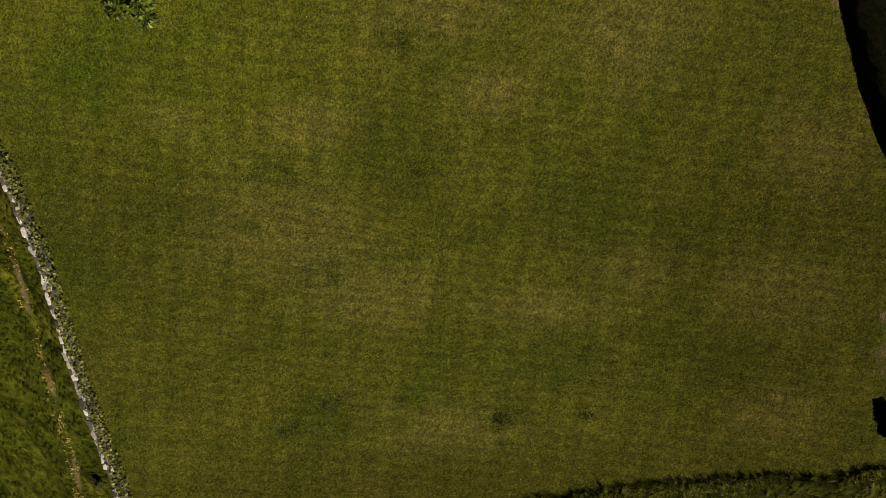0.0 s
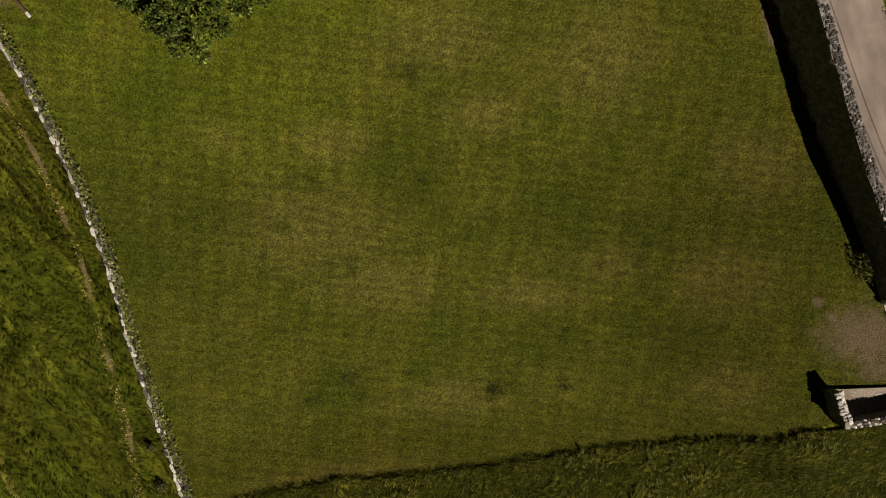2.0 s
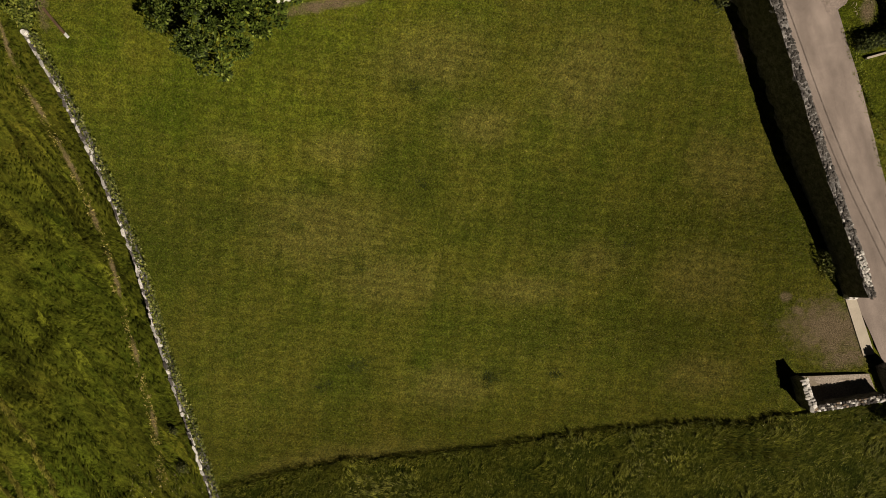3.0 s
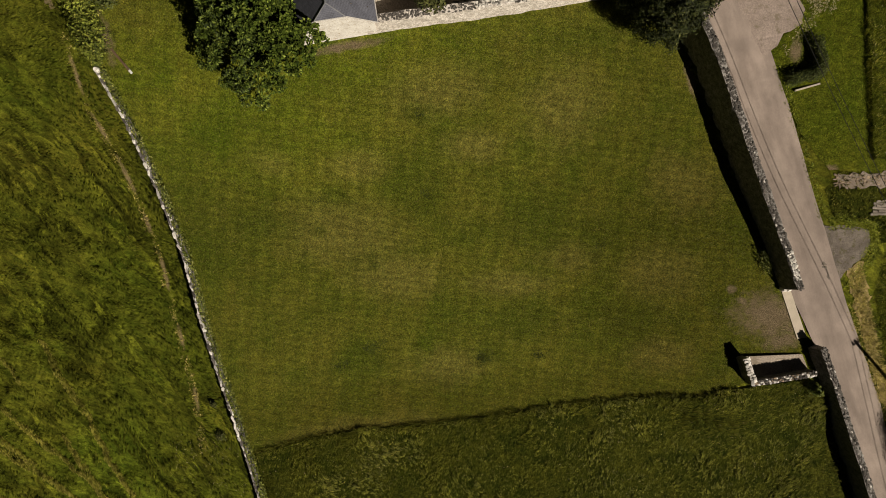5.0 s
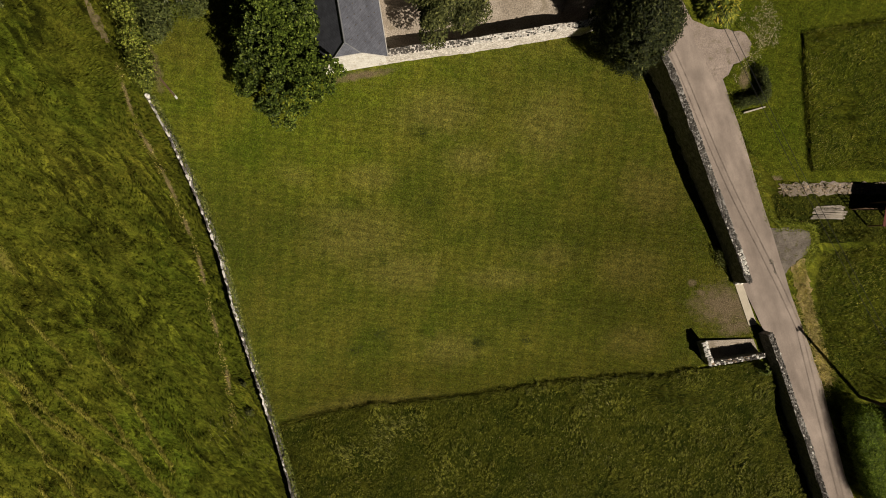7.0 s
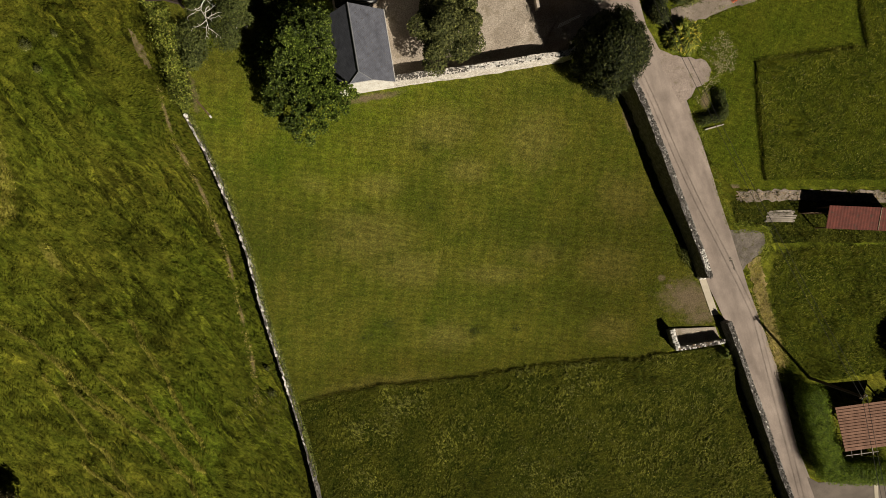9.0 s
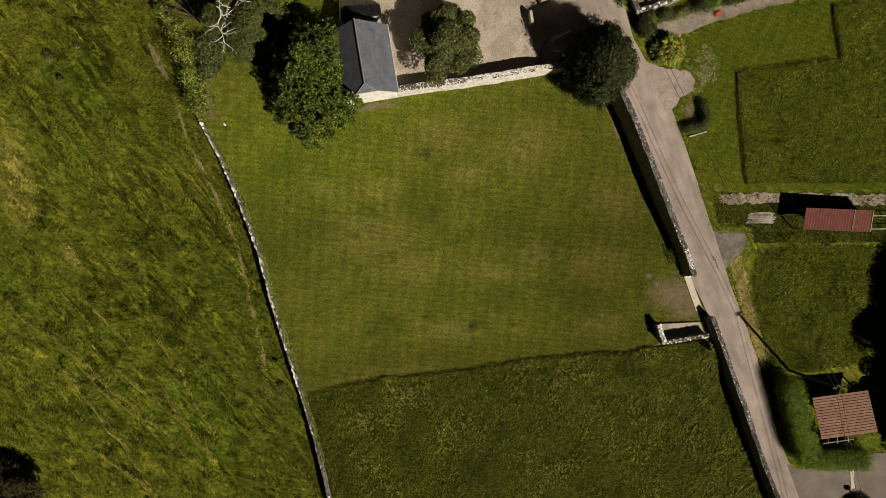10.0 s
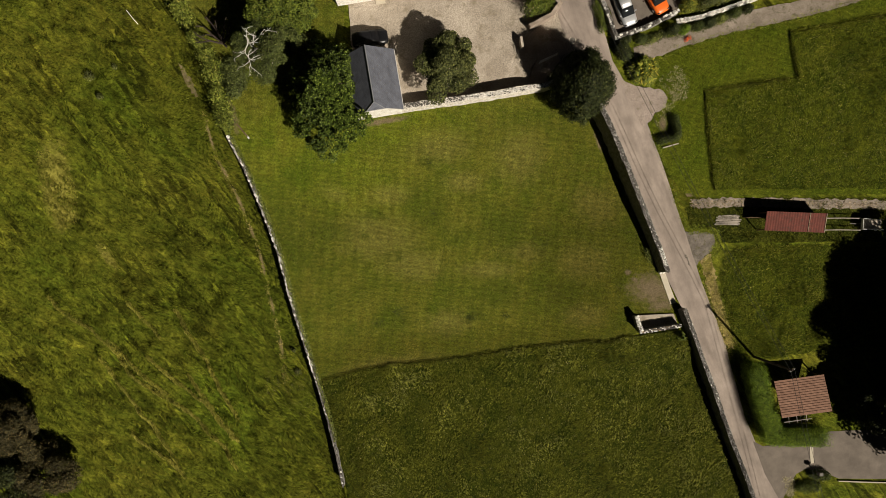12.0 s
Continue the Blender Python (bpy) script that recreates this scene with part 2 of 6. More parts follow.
def lawn_material(name, green, olive, straw, turn, spots=(), dry=(), lush=(), bright=(), dull=()):
    """Mown grass: patches of dry and of lush growth, faint mower stripes both ways, fine grain and worn earth."""
    m, nt, b = nodes_of(name)
    patch = noise_node(nt, 0.28, 3, 0.55)
    clump = noise_node(nt, 1.1, 5, 0.7, stretch=(0.8, 1.25, 1.0), turn=turn)
    grain = noise_node(nt, 8.0, 3, 0.6)
    fine = noise_node(nt, 17.0, 3, 0.7)
    fleck = noise_node(nt, 4.2, 5, 0.8)
    c = ramp(nt, patch.outputs[0], [(0.32, green), (0.68, olive)])
    if dry:
        c = mixed(nt, c, mixed(nt, olive, straw, 0.34), soft_mask(nt, dry, 0.85))
    if lush:
        c = mixed(nt, c, mixed(nt, green, (0.030, 0.046, 0.005), 0.45), soft_mask(nt, lush, 0.55))
    # Broad yellow-green and olive areas, with the view's brightness falloff painted in too.
    if bright:
        c = mixed(nt, c, mixed(nt, c, (1.22, 1.3, 1.0), 1.0, "MULTIPLY"), soft_mask(nt, bright, 0.9))
    if dull:
        c = mixed(nt, c, mixed(nt, c, (0.75, 0.71, 0.69), 1.0, "MULTIPLY"), soft_mask(nt, dull, 0.9))
    c = mixed(nt, c, straw, ramp(nt, fleck.outputs[0], [(0.58, grey(0)), (0.70, grey(0.75))]))
    across, along_it = mower_lines(nt, turn, 1.35, 2.2), mower_lines(nt, turn + radians(90), 0.62, 2.8)
    c = mixed(nt, c, ramp(nt, across, [(0.1, grey(0.94)), (0.9, grey(1.06))]), 1.0, "MULTIPLY")
    c = mixed(nt, c, ramp(nt, along_it, [(0.1, grey(0.92)), (0.9, grey(1.07))]), 1.0, "MULTIPLY")
    c = mixed(nt, c, ramp(nt, clump.outputs[0], [(0.32, grey(0.80)), (0.68, grey(1.18))]), 1.0, "MULTIPLY")
    tuft = noise_node(nt, 3.4, 3, 0.6)
    c = mixed(nt, c, ramp(nt, tuft.outputs[0], [(0.34, (0.74, 0.80, 0.8)), (0.66, (1.26, 1.20, 1.2))]), 1.0, "MULTIPLY")
    c = mixed(nt, c, ramp(nt, grain.outputs[0], [(0.34, grey(0.62)), (0.66, grey(1.46))]), 1.0, "MULTIPLY")
    c = mixed(nt, c, ramp(nt, fine.outputs[0], [(0.34, grey(0.55)), (0.66, grey(1.5))]), 1.0, "MULTIPLY")
    if spots:
        grit = ramp(nt, fine.outputs[0], [(0.34, (0.064, 0.050, 0.026)), (0.66, (0.31, 0.235, 0.15))])
        c = mixed(nt, c, grit, worn_mask(nt, spots))
    nt.links.new(c, b.inputs["Base Color"])
    b.inputs["Roughness"].default_value = 0.95
    b.inputs["Specular IOR Level"].default_value = 0.05
    bumped(nt, b, math_node(nt, "MULTIPLY_ADD", grain.outputs[0], 2.0, fine.outputs[0]), 1.0, 0.1)
    return m


def meadow_material(name, dark, light, seed_heads):
    """The top of standing grass seen from above: tussocks, bent blades, paler seed heads."""
    m, nt, b = nodes_of(name)
    broad = noise_node(nt, 0.3, 5, 0.65)
    tuss = noise_node(nt, 1.5, 6, 0.72)
    blade = noise_node(nt, 6.0, 5, 0.75, stretch=(1.6, 0.6, 1.0), turn=radians(-12))
    fine = noise_node(nt, 17.0, 3, 0.7)
    c = ramp(nt, tuss.outputs[0], [(0.34, dark), (0.64, light)])
    c = mixed(nt, c, ramp(nt, broad.outputs[0], [(0.36, (0.72, 0.80, 0.75)), (0.64, (1.3, 1.22, 1.25))]), 1.0, "MULTIPLY")
    c = mixed(nt, c, seed_heads, ramp(nt, blade.outputs[0], [(0.58, grey(0)), (0.72, grey(0.8))]))
    c = mixed(nt, c, ramp(nt, blade.outputs[0], [(0.33, grey(0.3)), (0.62, grey(1.45))]), 1.0, "MULTIPLY")
    c = mixed(nt, c, ramp(nt, fine.outputs[0], [(0.36, grey(0.5)), (0.64, grey(1.5))]), 1.0, "MULTIPLY")
    nt.links.new(c, b.inputs["Base Color"])
    b.inputs["Roughness"].default_value = 0.95
    b.inputs["Specular IOR Level"].default_value = 0.05
    bumped(nt, b, math_node(nt, "MULTIPLY_ADD", tuss.outputs[0], 1.5, blade.outputs[0]), 1.0, 0.22)
    return m


def pasture_material():
    """Windswept rough pasture: tussocks drawn out down the slope, yellowed swathes."""
    m, nt, b = nodes_of("hill pasture")
    broad = noise_node(nt, 0.06, 4, 0.6)
    streak = noise_node(nt, 0.9, 4, 0.6, stretch=(0.55, 1.5, 1.0), turn=radians(-25))
    tuft = noise_node(nt, 2.4, 4, 0.65, stretch=(0.7, 1.2, 1.0), turn=radians(-25))
    fine = noise_node(nt, 9.0, 5, 0.75)
    c = ramp(nt, streak.outputs[0], [(0.34, (0.048, 0.063, 0.006)), (0.66, (0.106, 0.117, 0.012))])
    c = mixed(nt, c, ramp(nt, broad.outputs[0], [(0.35, (0.88, 1.0, 0.9)), (0.62, (1.2, 1.05, 1.2))]), 1.0, "MULTIPLY")
    c = mixed(nt, c, ramp(nt, tuft.outputs[0], [(0.34, grey(0.55)), (0.66, grey(1.42))]), 1.0, "MULTIPLY")
    c = mixed(nt, c, ramp(nt, fine.outputs[0], [(0.32, grey(0.5)), (0.68, grey(1.5))]), 1.0, "MULTIPLY")
    c = terrace_shade_lines(nt, c)
    hay = ramp(nt, fine.outputs[0], [(0.3, (0.13, 0.12, 0.022)), (0.7, (0.32, 0.29, 0.06))])
    c = mixed(nt, c, hay, worn_mask(nt, [(-50.62, 8.53, 4.4, 1.9, 82), (-50.57, 4.20, 2.0, 1.3, 60), (-45.20, -1.20, 1.7, 0.6, -55)]))
    earth = ramp(nt, fine.outputs[0], [(0.3, (0.11, 0.085, 0.035)), (0.7, (0.34, 0.26, 0.14))])
    c = mixed(nt, c, earth, worn_mask(nt, [(a, b2, ln, 0.2, t) for a, b2, ln, t in ((-28.24, 13.28, 1.3, -78), (-27.07, 9.28, 1.0, -64), (-25.53, 5.58, 1.3, -68), (-24.20, 1.80, 0.8, -74), (-23.10, -2.20, 1.4, -78), (-22.10, -7.60, 0.9, -79), (-21.20, -13.00, 1.0, -84))]))
    nt.links.new(c, b.inputs["Base Color"])
    b.inputs["Roughness"].default_value = 0.95
    b.inputs["Specular IOR Level"].default_value = 0.05
    h = nt.nodes.new("ShaderNodeMath")
    h.operation = "MULTIPLY_ADD"
    nt.links.new(streak.outputs[0], h.inputs[0])
    h.inputs[1].default_value = 2.0
    nt.links.new(tuft.outputs[0], h.inputs[2])
    bumped(nt, b, h.outputs[0], 0.9, 0.16)
    return m


def lane_material():
    """Old pale asphalt: long worn wheel tracks, patches and grit."""
    m, nt, b = nodes_of("worn lane asphalt")
    track = noise_node(nt, 1.0, 4, 0.6, stretch=(0.75, 0.04, 1.0), turn=radians(21))
    patch = noise_node(nt, 0.5, 6, 0.65)
    grit = noise_node(nt, 22.0, 4, 0.7)
    c = ramp(nt, track.outputs[0], [(0.34, (0.210, 0.172, 0.148)), (0.64, (0.315, 0.260, 0.225))])
    c = mixed(nt, c, ramp(nt, patch.outputs[0], [(0.3, grey(0.82)), (0.7, grey(1.16))]), 1.0, "MULTIPLY")
    c = mixed(nt, c, ramp(nt, grit.outputs[0], [(0.3, grey(0.8)), (0.7, grey(1.2))]), 1.0, "MULTIPLY")
    nt.links.new(c, b.inputs["Base Color"])
    b.inputs["Roughness"].default_value = 0.92
    b.inputs["Specular IOR Level"].default_value = 0.2
    bumped(nt, b, grit.outputs[0], 0.2, 0.01)
    return m


M_LAWN = lawn_material("mown lawn", (0.074, 0.094, 0.010), (0.115, 0.116, 0.016), (0.205, 0.178, 0.052), radians(6),
                       [(25.34, -5.53, 2.6, 1.7, -10), (23.11, -4.27, 0.5, 0.3, -20), (22.29, -3.38, 0.3, 0.3, 0), (18.15, 12.36, 1.3, 0.3, -70), (17.20, 14.66, 0.6, 0.25, -60), (-7.14, 14.55, 2.4, 0.3, 9), (-24.73, 15.24, 1.6, 0.45, 105), (26.57, -7.49, 1.5, 0.6, 10)],
                       dry=[(-13.4, 6.5, 1.7, 0.9, -20), (-8.1, 1.0, 4.3, 2.5, -8), (-4.0, -2.3, 3.4, 1.7, -5), (-0.7, 11.6, 3.2, 1.8, 5), (2.4, 7.6, 2.2, 1.1, 0), (9.0, 10.3, 2.7, 2.5, 20), (9.9, -0.9, 2.5, 1.0, 0), (16.9, -2.1, 2.7, 2.0, 0), (0.6, -9.7, 2.8, 1.5, 5), (-7.1, -14.9, 5.5, 0.9, 8), (17.2, -8.8, 2.3, 1.4, 0), (-6.6, 6.1, 2.3, 1.1, 0), (5.3, -3.0, 3.2, 0.9, 0), (18.4, 4.8, 2.0, 2.7, 60)],
                       lush=[(-14.6, 1.7, 2.8, 1.2, 0), (-18.6, 0.3, 2.3, 3.2, 60), (-6.5, -9.4, 2.5, 1.6, 5), (3.7, -8.5, 1.6, 1.1, 0), (12.4, 0.2, 1.9, 2.4, 0), (7.3, 1.6, 2.5, 2.7, 0), (-2.3, 4.8, 2.2, 2.7, 0), (-15.5, 8.3, 3.6, 2.0, -10), (-9.8, 1.2, 0.6, 0.5, 0), (-5.7, -1.6, 0.4, 0.4, 0), (-2.1, 9.9, 1.2, 0.7, 0), (14.2, -5.9, 3.2, 1.8, 0), (-8.1, 3.8, 1.0, 0.6, 0), (6.7, -5.8, 2.7, 1.4, 0)],
                       bright=[(-16.1, 10.8, 10.5, 5.0, -15), (-7.2, 14.0, 9.1, 2.7, 8)],
                       dull=[(18.7, -1.6, 9.1, 15.0, 0), (12.1, -12.2, 15.0, 2.7, 6), (-4.2, -13.6, 15.0, 2.3, 6)])
M_GREEN = lawn_material("green lawn", (0.054, 0.076, 0.006), (0.082, 0.094, 0.009), (0.115, 0.108, 0.020), radians(20),
                        [(29.09, 5.70, 0.5, 0.3, 0), (27.49, 6.48, 0.5, 0.25, -65), (25.48, 14.10, 0.4, 0.8, 0)])
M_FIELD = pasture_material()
M_MEADOW = meadow_material("standing meadow grass", (0.018, 0.026, 0.003), (0.056, 0.062, 0.007), (0.12, 0.105, 0.03))
M_MEADOW_G = meadow_material("standing green grass", (0.026, 0.038, 0.004), (0.072, 0.084, 0.007), (0.135, 0.13, 0.028))
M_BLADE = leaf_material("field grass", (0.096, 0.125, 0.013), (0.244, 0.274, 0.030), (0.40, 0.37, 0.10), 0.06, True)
M_RIDGE = leaf_material("long yellow-green grass", (0.20, 0.20, 0.028), (0.42, 0.40, 0.075), (0.55, 0.47, 0.15), 0.15)
M_LUSH = leaf_material("lush green grass", (0.038, 0.054, 0.004), (0.178, 0.196, 0.017), (0.34, 0.30, 0.07), 0.18)
M_TALL = leaf_material("tall meadow grass", (0.046, 0.056, 0.006), (0.132, 0.140, 0.016), (0.26, 0.225, 0.06), 0.06)
M_DRYBLADE = leaf_material("bleached dry grass", (0.17, 0.145, 0.035), (0.40, 0.34, 0.10), (0.55, 0.46, 0.18), 0.2)
M_DARKBLADE = leaf_material("dark clover", (0.022, 0.034, 0.006), (0.045, 0.06, 0.010))
M_SHORT = leaf_material("lawn blades", (0.056, 0.075, 0.010), (0.125, 0.128, 0.024), (0.21, 0.18, 0.06), 0.18)
M_ROAD = lane_material()
M_DRIVE = surface("grey drive asphalt", (0.108, 0.089, 0.074), (0.165, 0.137, 0.114), 0.6, 24.0, 0.9, 0.2, 0.01, spread=0.28)
M_GRAVEL = surface("pale yard gravel", (0.27, 0.225, 0.178), (0.43, 0.37, 0.305), 0.35, 9.0, 0.95, 0.8, 0.04, blotch=(0.24, 0.20, 0.145), spread=0.5)
M_DIRT = surface("trodden earth", (0.14, 0.11, 0.05), (0.26, 0.205, 0.11), 1.4, 10.0, 0.95, 0.5, 0.03, blotch=(0.085, 0.092, 0.014), spread=0.4)
M_STRAW = surface("dry verge grass", (0.19, 0.145, 0.06), (0.40, 0.30, 0.13), 1.2, 9.0, 0.95, 0.7, 0.05, spread=0.45)
M_PULL = surface("dusty lane gravel", (0.235, 0.19, 0.162), (0.33, 0.27, 0.235), 0.7, 10.0, 0.95, 0.5, 0.02, blotch=(0.18, 0.15, 0.11), spread=0.3)
M_BLEACH = leaf_material("ash-pale dead grass", (0.22, 0.20, 0.11), (0.42, 0.38, 0.24))
M_GRIT = surface("dirty roadside grit", (0.098, 0.084, 0.070), (0.18, 0.155, 0.132), 1.2, 12.0, 0.95, 0.6, 0.03, blotch=(0.07, 0.066, 0.022), spread=0.5)
M_CONC = surface("pale concrete", (0.42, 0.37, 0.29), (0.52, 0.46, 0.37), 0.9, 20.0, 0.85, 0.15, 0.01, spread=0.12)
M_STONE = surface("grey rubble stone", (0.115, 0.110, 0.104), (0.30, 0.285, 0.268), 3.2, 11.0, 0.92, 1.0, 0.08, blotch=(0.07, 0.066, 0.052), spread=0.5)
M_STONE_P = surface("loose wall stone", (0.045, 0.041, 0.037), (0.165, 0.15, 0.135), 7.0, 18.0, 0.92, 0.8, 0.03, vary="object", blotch=(0.04, 0.037, 0.028), spread=0.5)
M_STONE_B = surface("brown field stone", (0.15, 0.11, 0.075), (0.36, 0.285, 0.205), 4.0, 16.0, 0.92, 0.5, 0.02, vary="object", spread=0.35)
M_WHITE_ST = surface("pale limestone", (0.52, 0.50, 0.46), (0.78, 0.76, 0.71), 3.0, 14.0, 0.85, 0.4, 0.02, vary="object", blotch=(0.28, 0.27, 0.23), spread=0.3)
M_LIME = surface("limewashed rubble", (0.48, 0.43, 0.38), (0.82, 0.78, 0.72), 3.4, 9.0, 0.9, 0.9, 0.05, blotch=(0.24, 0.20, 0.15), spread=0.35)
M_RENDER = surface("cream render", (0.70, 0.67, 0.62), (0.86, 0.84, 0.79), 1.6, 10.0, 0.85, 0.5, 0.02, blotch=(0.52, 0.45, 0.36), spread=0.22)
M_ENTRY = surface("pinkish wall coping", (0.26, 0.205, 0.165), (0.36, 0.29, 0.235), 1.2, 14.0, 0.9, 0.3, 0.02, spread=0.2)
M_PATHG = surface("trodden garden gravel", (0.17, 0.138, 0.108), (0.27, 0.225, 0.185), 0.7, 12.0, 0.95, 0.5, 0.03, blotch=(0.10, 0.088, 0.05), spread=0.4)
M_BARK = surface("brown bark", (0.05, 0.038, 0.028), (0.11, 0.085, 0.06), 3.0, 25.0, 0.9, 0.6, 0.02)
M_PALE_BARK = surface("white birch bark", (0.58, 0.55, 0.50), (0.76, 0.73, 0.68), 2.0, 20.0, 0.8, 0.3, 0.01, blotch=(0.12, 0.11, 0.1))
M_DEAD = surface("dead dark wood", (0.022, 0.016, 0.012), (0.05, 0.036, 0.027), 2.0, 20.0, 0.9, 0.4, 0.01)
M_WOOD = surface("weathered grey boards", (0.22, 0.19, 0.16), (0.42, 0.37, 0.31), 1.5, 18.0, 0.85, 0.3, 0.01, vary="object")
M_TIMBER = surface("brown timber", (0.09, 0.055, 0.03), (0.16, 0.10, 0.06), 1.5, 18.0, 0.8, 0.3, 0.01)
M_RUST = surface("red painted sheet iron", (0.075, 0.016, 0.010), (0.128, 0.028, 0.018), 1.6, 14.0, 0.75, 0.2, 0.008, blotch=(0.060, 0.028, 0.018), spread=0.35)
M_TILE = surface("brown roof tiles", (0.185, 0.098, 0.066), (0.25, 0.138, 0.095), 1.0, 12.0, 0.85, 0.25, 0.01, vary="island", spread=0.12, vary_by=0.12)
M_ZINC = surface("dull zinc flashing", (0.20, 0.21, 0.23), (0.30, 0.31, 0.33), 1.0, 10.0, 0.5, 0.05, 0.005, metal=0.4, spread=0.1)
M_VERGE = surface("pale mortar edge", (0.40, 0.39, 0.37), (0.55, 0.53, 0.50), 2.0, 12.0, 0.85, 0.2, 0.01, spread=0.2)
M_WPAINT = surface("white paint", (0.66, 0.66, 0.64), (0.8, 0.8, 0.78), 1.0, 12.0, 0.6, 0.05, 0.005, spread=0.06)
M_BLACK = surface("black rubber", (0.010, 0.010, 0.010), (0.02, 0.02, 0.02), 2.0, 20.0, 0.7, 0.0, spread=0.1)
M_TARP = surface("black car cover", (0.006, 0.006, 0.007), (0.012, 0.012, 0.014), 1.2, 8.0, 0.3, 0.5, 0.04, spread=0.2)
M_SILVER = surface("silver car paint", (0.52, 0.53, 0.55), (0.58, 0.59, 0.61), 1.0, 40.0, 0.3, 0.0, metal=0.5, spread=0.03)
M_ORANGE = surface("orange car paint", (0.70, 0.13, 0.02), (0.76, 0.15, 0.025), 1.0, 40.0, 0.28, 0.0, spread=0.03)
M_DARKGLASS = surface("tinted glass", (0.012, 0.014, 0.016), (0.016, 0.018, 0.02), 1.0, 10.0, 0.06, 0.0, spread=0.05)
M_CHROME = surface("light metal", (0.5, 0.5, 0.52), (0.6, 0.6, 0.62), 1.0, 10.0, 0.25, 0.0, metal=1.0, spread=0.05)
M_IRON = surface("cast iron", (0.10, 0.09, 0.08), (0.17, 0.155, 0.14), 4.0, 30.0, 0.7, 0.3, 0.01, metal=0.2)
M_CABLE = surface("black cable", (0.012, 0.012, 0.012), (0.02, 0.02, 0.02), 1.0, 10.0, 0.6, 0.0, spread=0.05)
L_CHEST = leaf_material("broad glossy leaves", (0.010, 0.020, 0.003), (0.070, 0.105, 0.014), (0.20, 0.25, 0.05), 0.2)
L_OLIVE = leaf_material("small olive leaves", (0.034, 0.044, 0.012), (0.10, 0.11, 0.034), (0.18, 0.19, 0.06), 0.18)
L_DARK = leaf_material("dark evergreen leaves", (0.008, 0.013, 0.004), (0.036, 0.046, 0.011), (0.105, 0.11, 0.036), 0.16)
L_BIRCH = leaf_material("grey-green birch leaves", (0.028, 0.040, 0.010), (0.085, 0.104, 0.026), (0.14, 0.15, 0.05), 0.12)
L_HEDGE = leaf_material("bright hedge leaves", (0.034, 0.052, 0.007), (0.155, 0.185, 0.028), (0.30, 0.29, 0.07), 0.12)
L_BRIGHT = leaf_material("fresh green leaves", (0.036, 0.058, 0.008), (0.10, 0.125, 0.016), (0.16, 0.17, 0.03), 0.12)
L_LAUREL = leaf_material("clipped laurel leaves", (0.044, 0.084, 0.006), (0.135, 0.20, 0.015), (0.19, 0.25, 0.028), 0.12)
L_IVY = leaf_material("dusty ivy leaves", (0.045, 0.062, 0.012), (0.16, 0.185, 0.038), (0.34, 0.34, 0.12), 0.2)
L_YELLOW = leaf_material("yellow-green spiky leaves", (0.05, 0.075, 0.010), (0.17, 0.19, 0.026), (0.48, 0.40, 0.05), 0.2)
L_BROWN = leaf_material("olive-brown thicket leaves", (0.022, 0.022, 0.008), (0.065, 0.055, 0.022), (0.12, 0.09, 0.035), 0.2)
L_SEED = leaf_material("pale seed heads", (0.22, 0.20, 0.09), (0.45, 0.41, 0.24))
L_BOX = leaf_material("dark box leaves", (0.018, 0.030, 0.006), (0.065, 0.082, 0.018), (0.13, 0.15, 0.04), 0.12)
L_FLOWER = leaf_material("red-orange petals", (0.45, 0.06, 0.02), (0.75, 0.14, 0.03))


def slate_material():
    """Natural slates: narrow courses, each slate a little different."""
    m, nt, b = nodes_of("blue-grey slate")
    tc = nt.nodes.new("ShaderNodeTexCoord")
    br = nt.nodes.new("ShaderNodeTexBrick")
    nt.links.new(tc.outputs["UV"], br.inputs[0])
    br.inputs["Color1"].default_value = (0.108, 0.114, 0.140, 1)
    br.inputs["Color2"].default_value = (0.128, 0.135, 0.164, 1)
    br.inputs["Mortar"].default_value = (0.070, 0.074, 0.090, 1)
    for k, v in (("Scale", 1.0), ("Mortar Size", 0.012), ("Brick Width", 0.22), ("Row Height", 0.13), ("Bias", 0.0)):
        br.inputs[k].default_value = v
    n = noise_node(nt, 1.3, 5, 0.6)
    c = mixed(nt, br.outputs[0], ramp(nt, n.outputs[0], [(0.3, grey(0.78)), (0.7, grey(1.25))]), 1.0, "MULTIPLY")
    nt.links.new(c, b.inputs["Base Color"])
    b.inputs["Roughness"].default_value = 0.7
    b.inputs["Specular IOR Level"].default_value = 0.2
    bumped(nt, b, br.outputs["Fac"], -0.3, 0.006)
    return m


M_SLATE = slate_material()


# ---- building blocks ----
def part(name, bm, material, parent=None, label="", smooth=False):
    """Links a bmesh as one mesh object, under a parent where one is given."""
    me = bpy.data.meshes.new(name)
    if smooth:
        for f in bm.faces:
            f.smooth = True
    bm.to_mesh(me)
    bm.free()
    me.materials.append(material)
    ob = new(name, me)
    if parent is not None:
        ob.parent = parent
    if label:
        ob["label"] = label
    return ob


def soup(name, verts, faces, material, parent=None, smooth=False):
    me = bpy.data.meshes.new(name)
    me.from_pydata(verts, [], faces)
    me.materials.append(material)
    if smooth:
        me.shade_smooth()
    ob = new(name, me)
    if parent is not None:
        ob.parent = parent
    return ob


def thing(name, label, category, group="", kind=""):
    return tagged(new(name), label, category, group, kind)


def box(bm, m, size, bevel=0.0):
    r = bmesh.ops.create_cube(bm, size=1.0, matrix=m @ Matrix.Diagonal((*size, 1)))
    if bevel:
        es = {e for v in r["verts"] for e in v.link_edges}
        bmesh.ops.bevel(bm, geom=list(es), offset=bevel, segments=2, affect="EDGES", profile=0.5)


def box_part(name, m, size, material, parent=None, bevel=0.01, label=""):
    bm = bmesh.new()
    box(bm, m, size, bevel)
    return part(name, bm, material, parent, label)


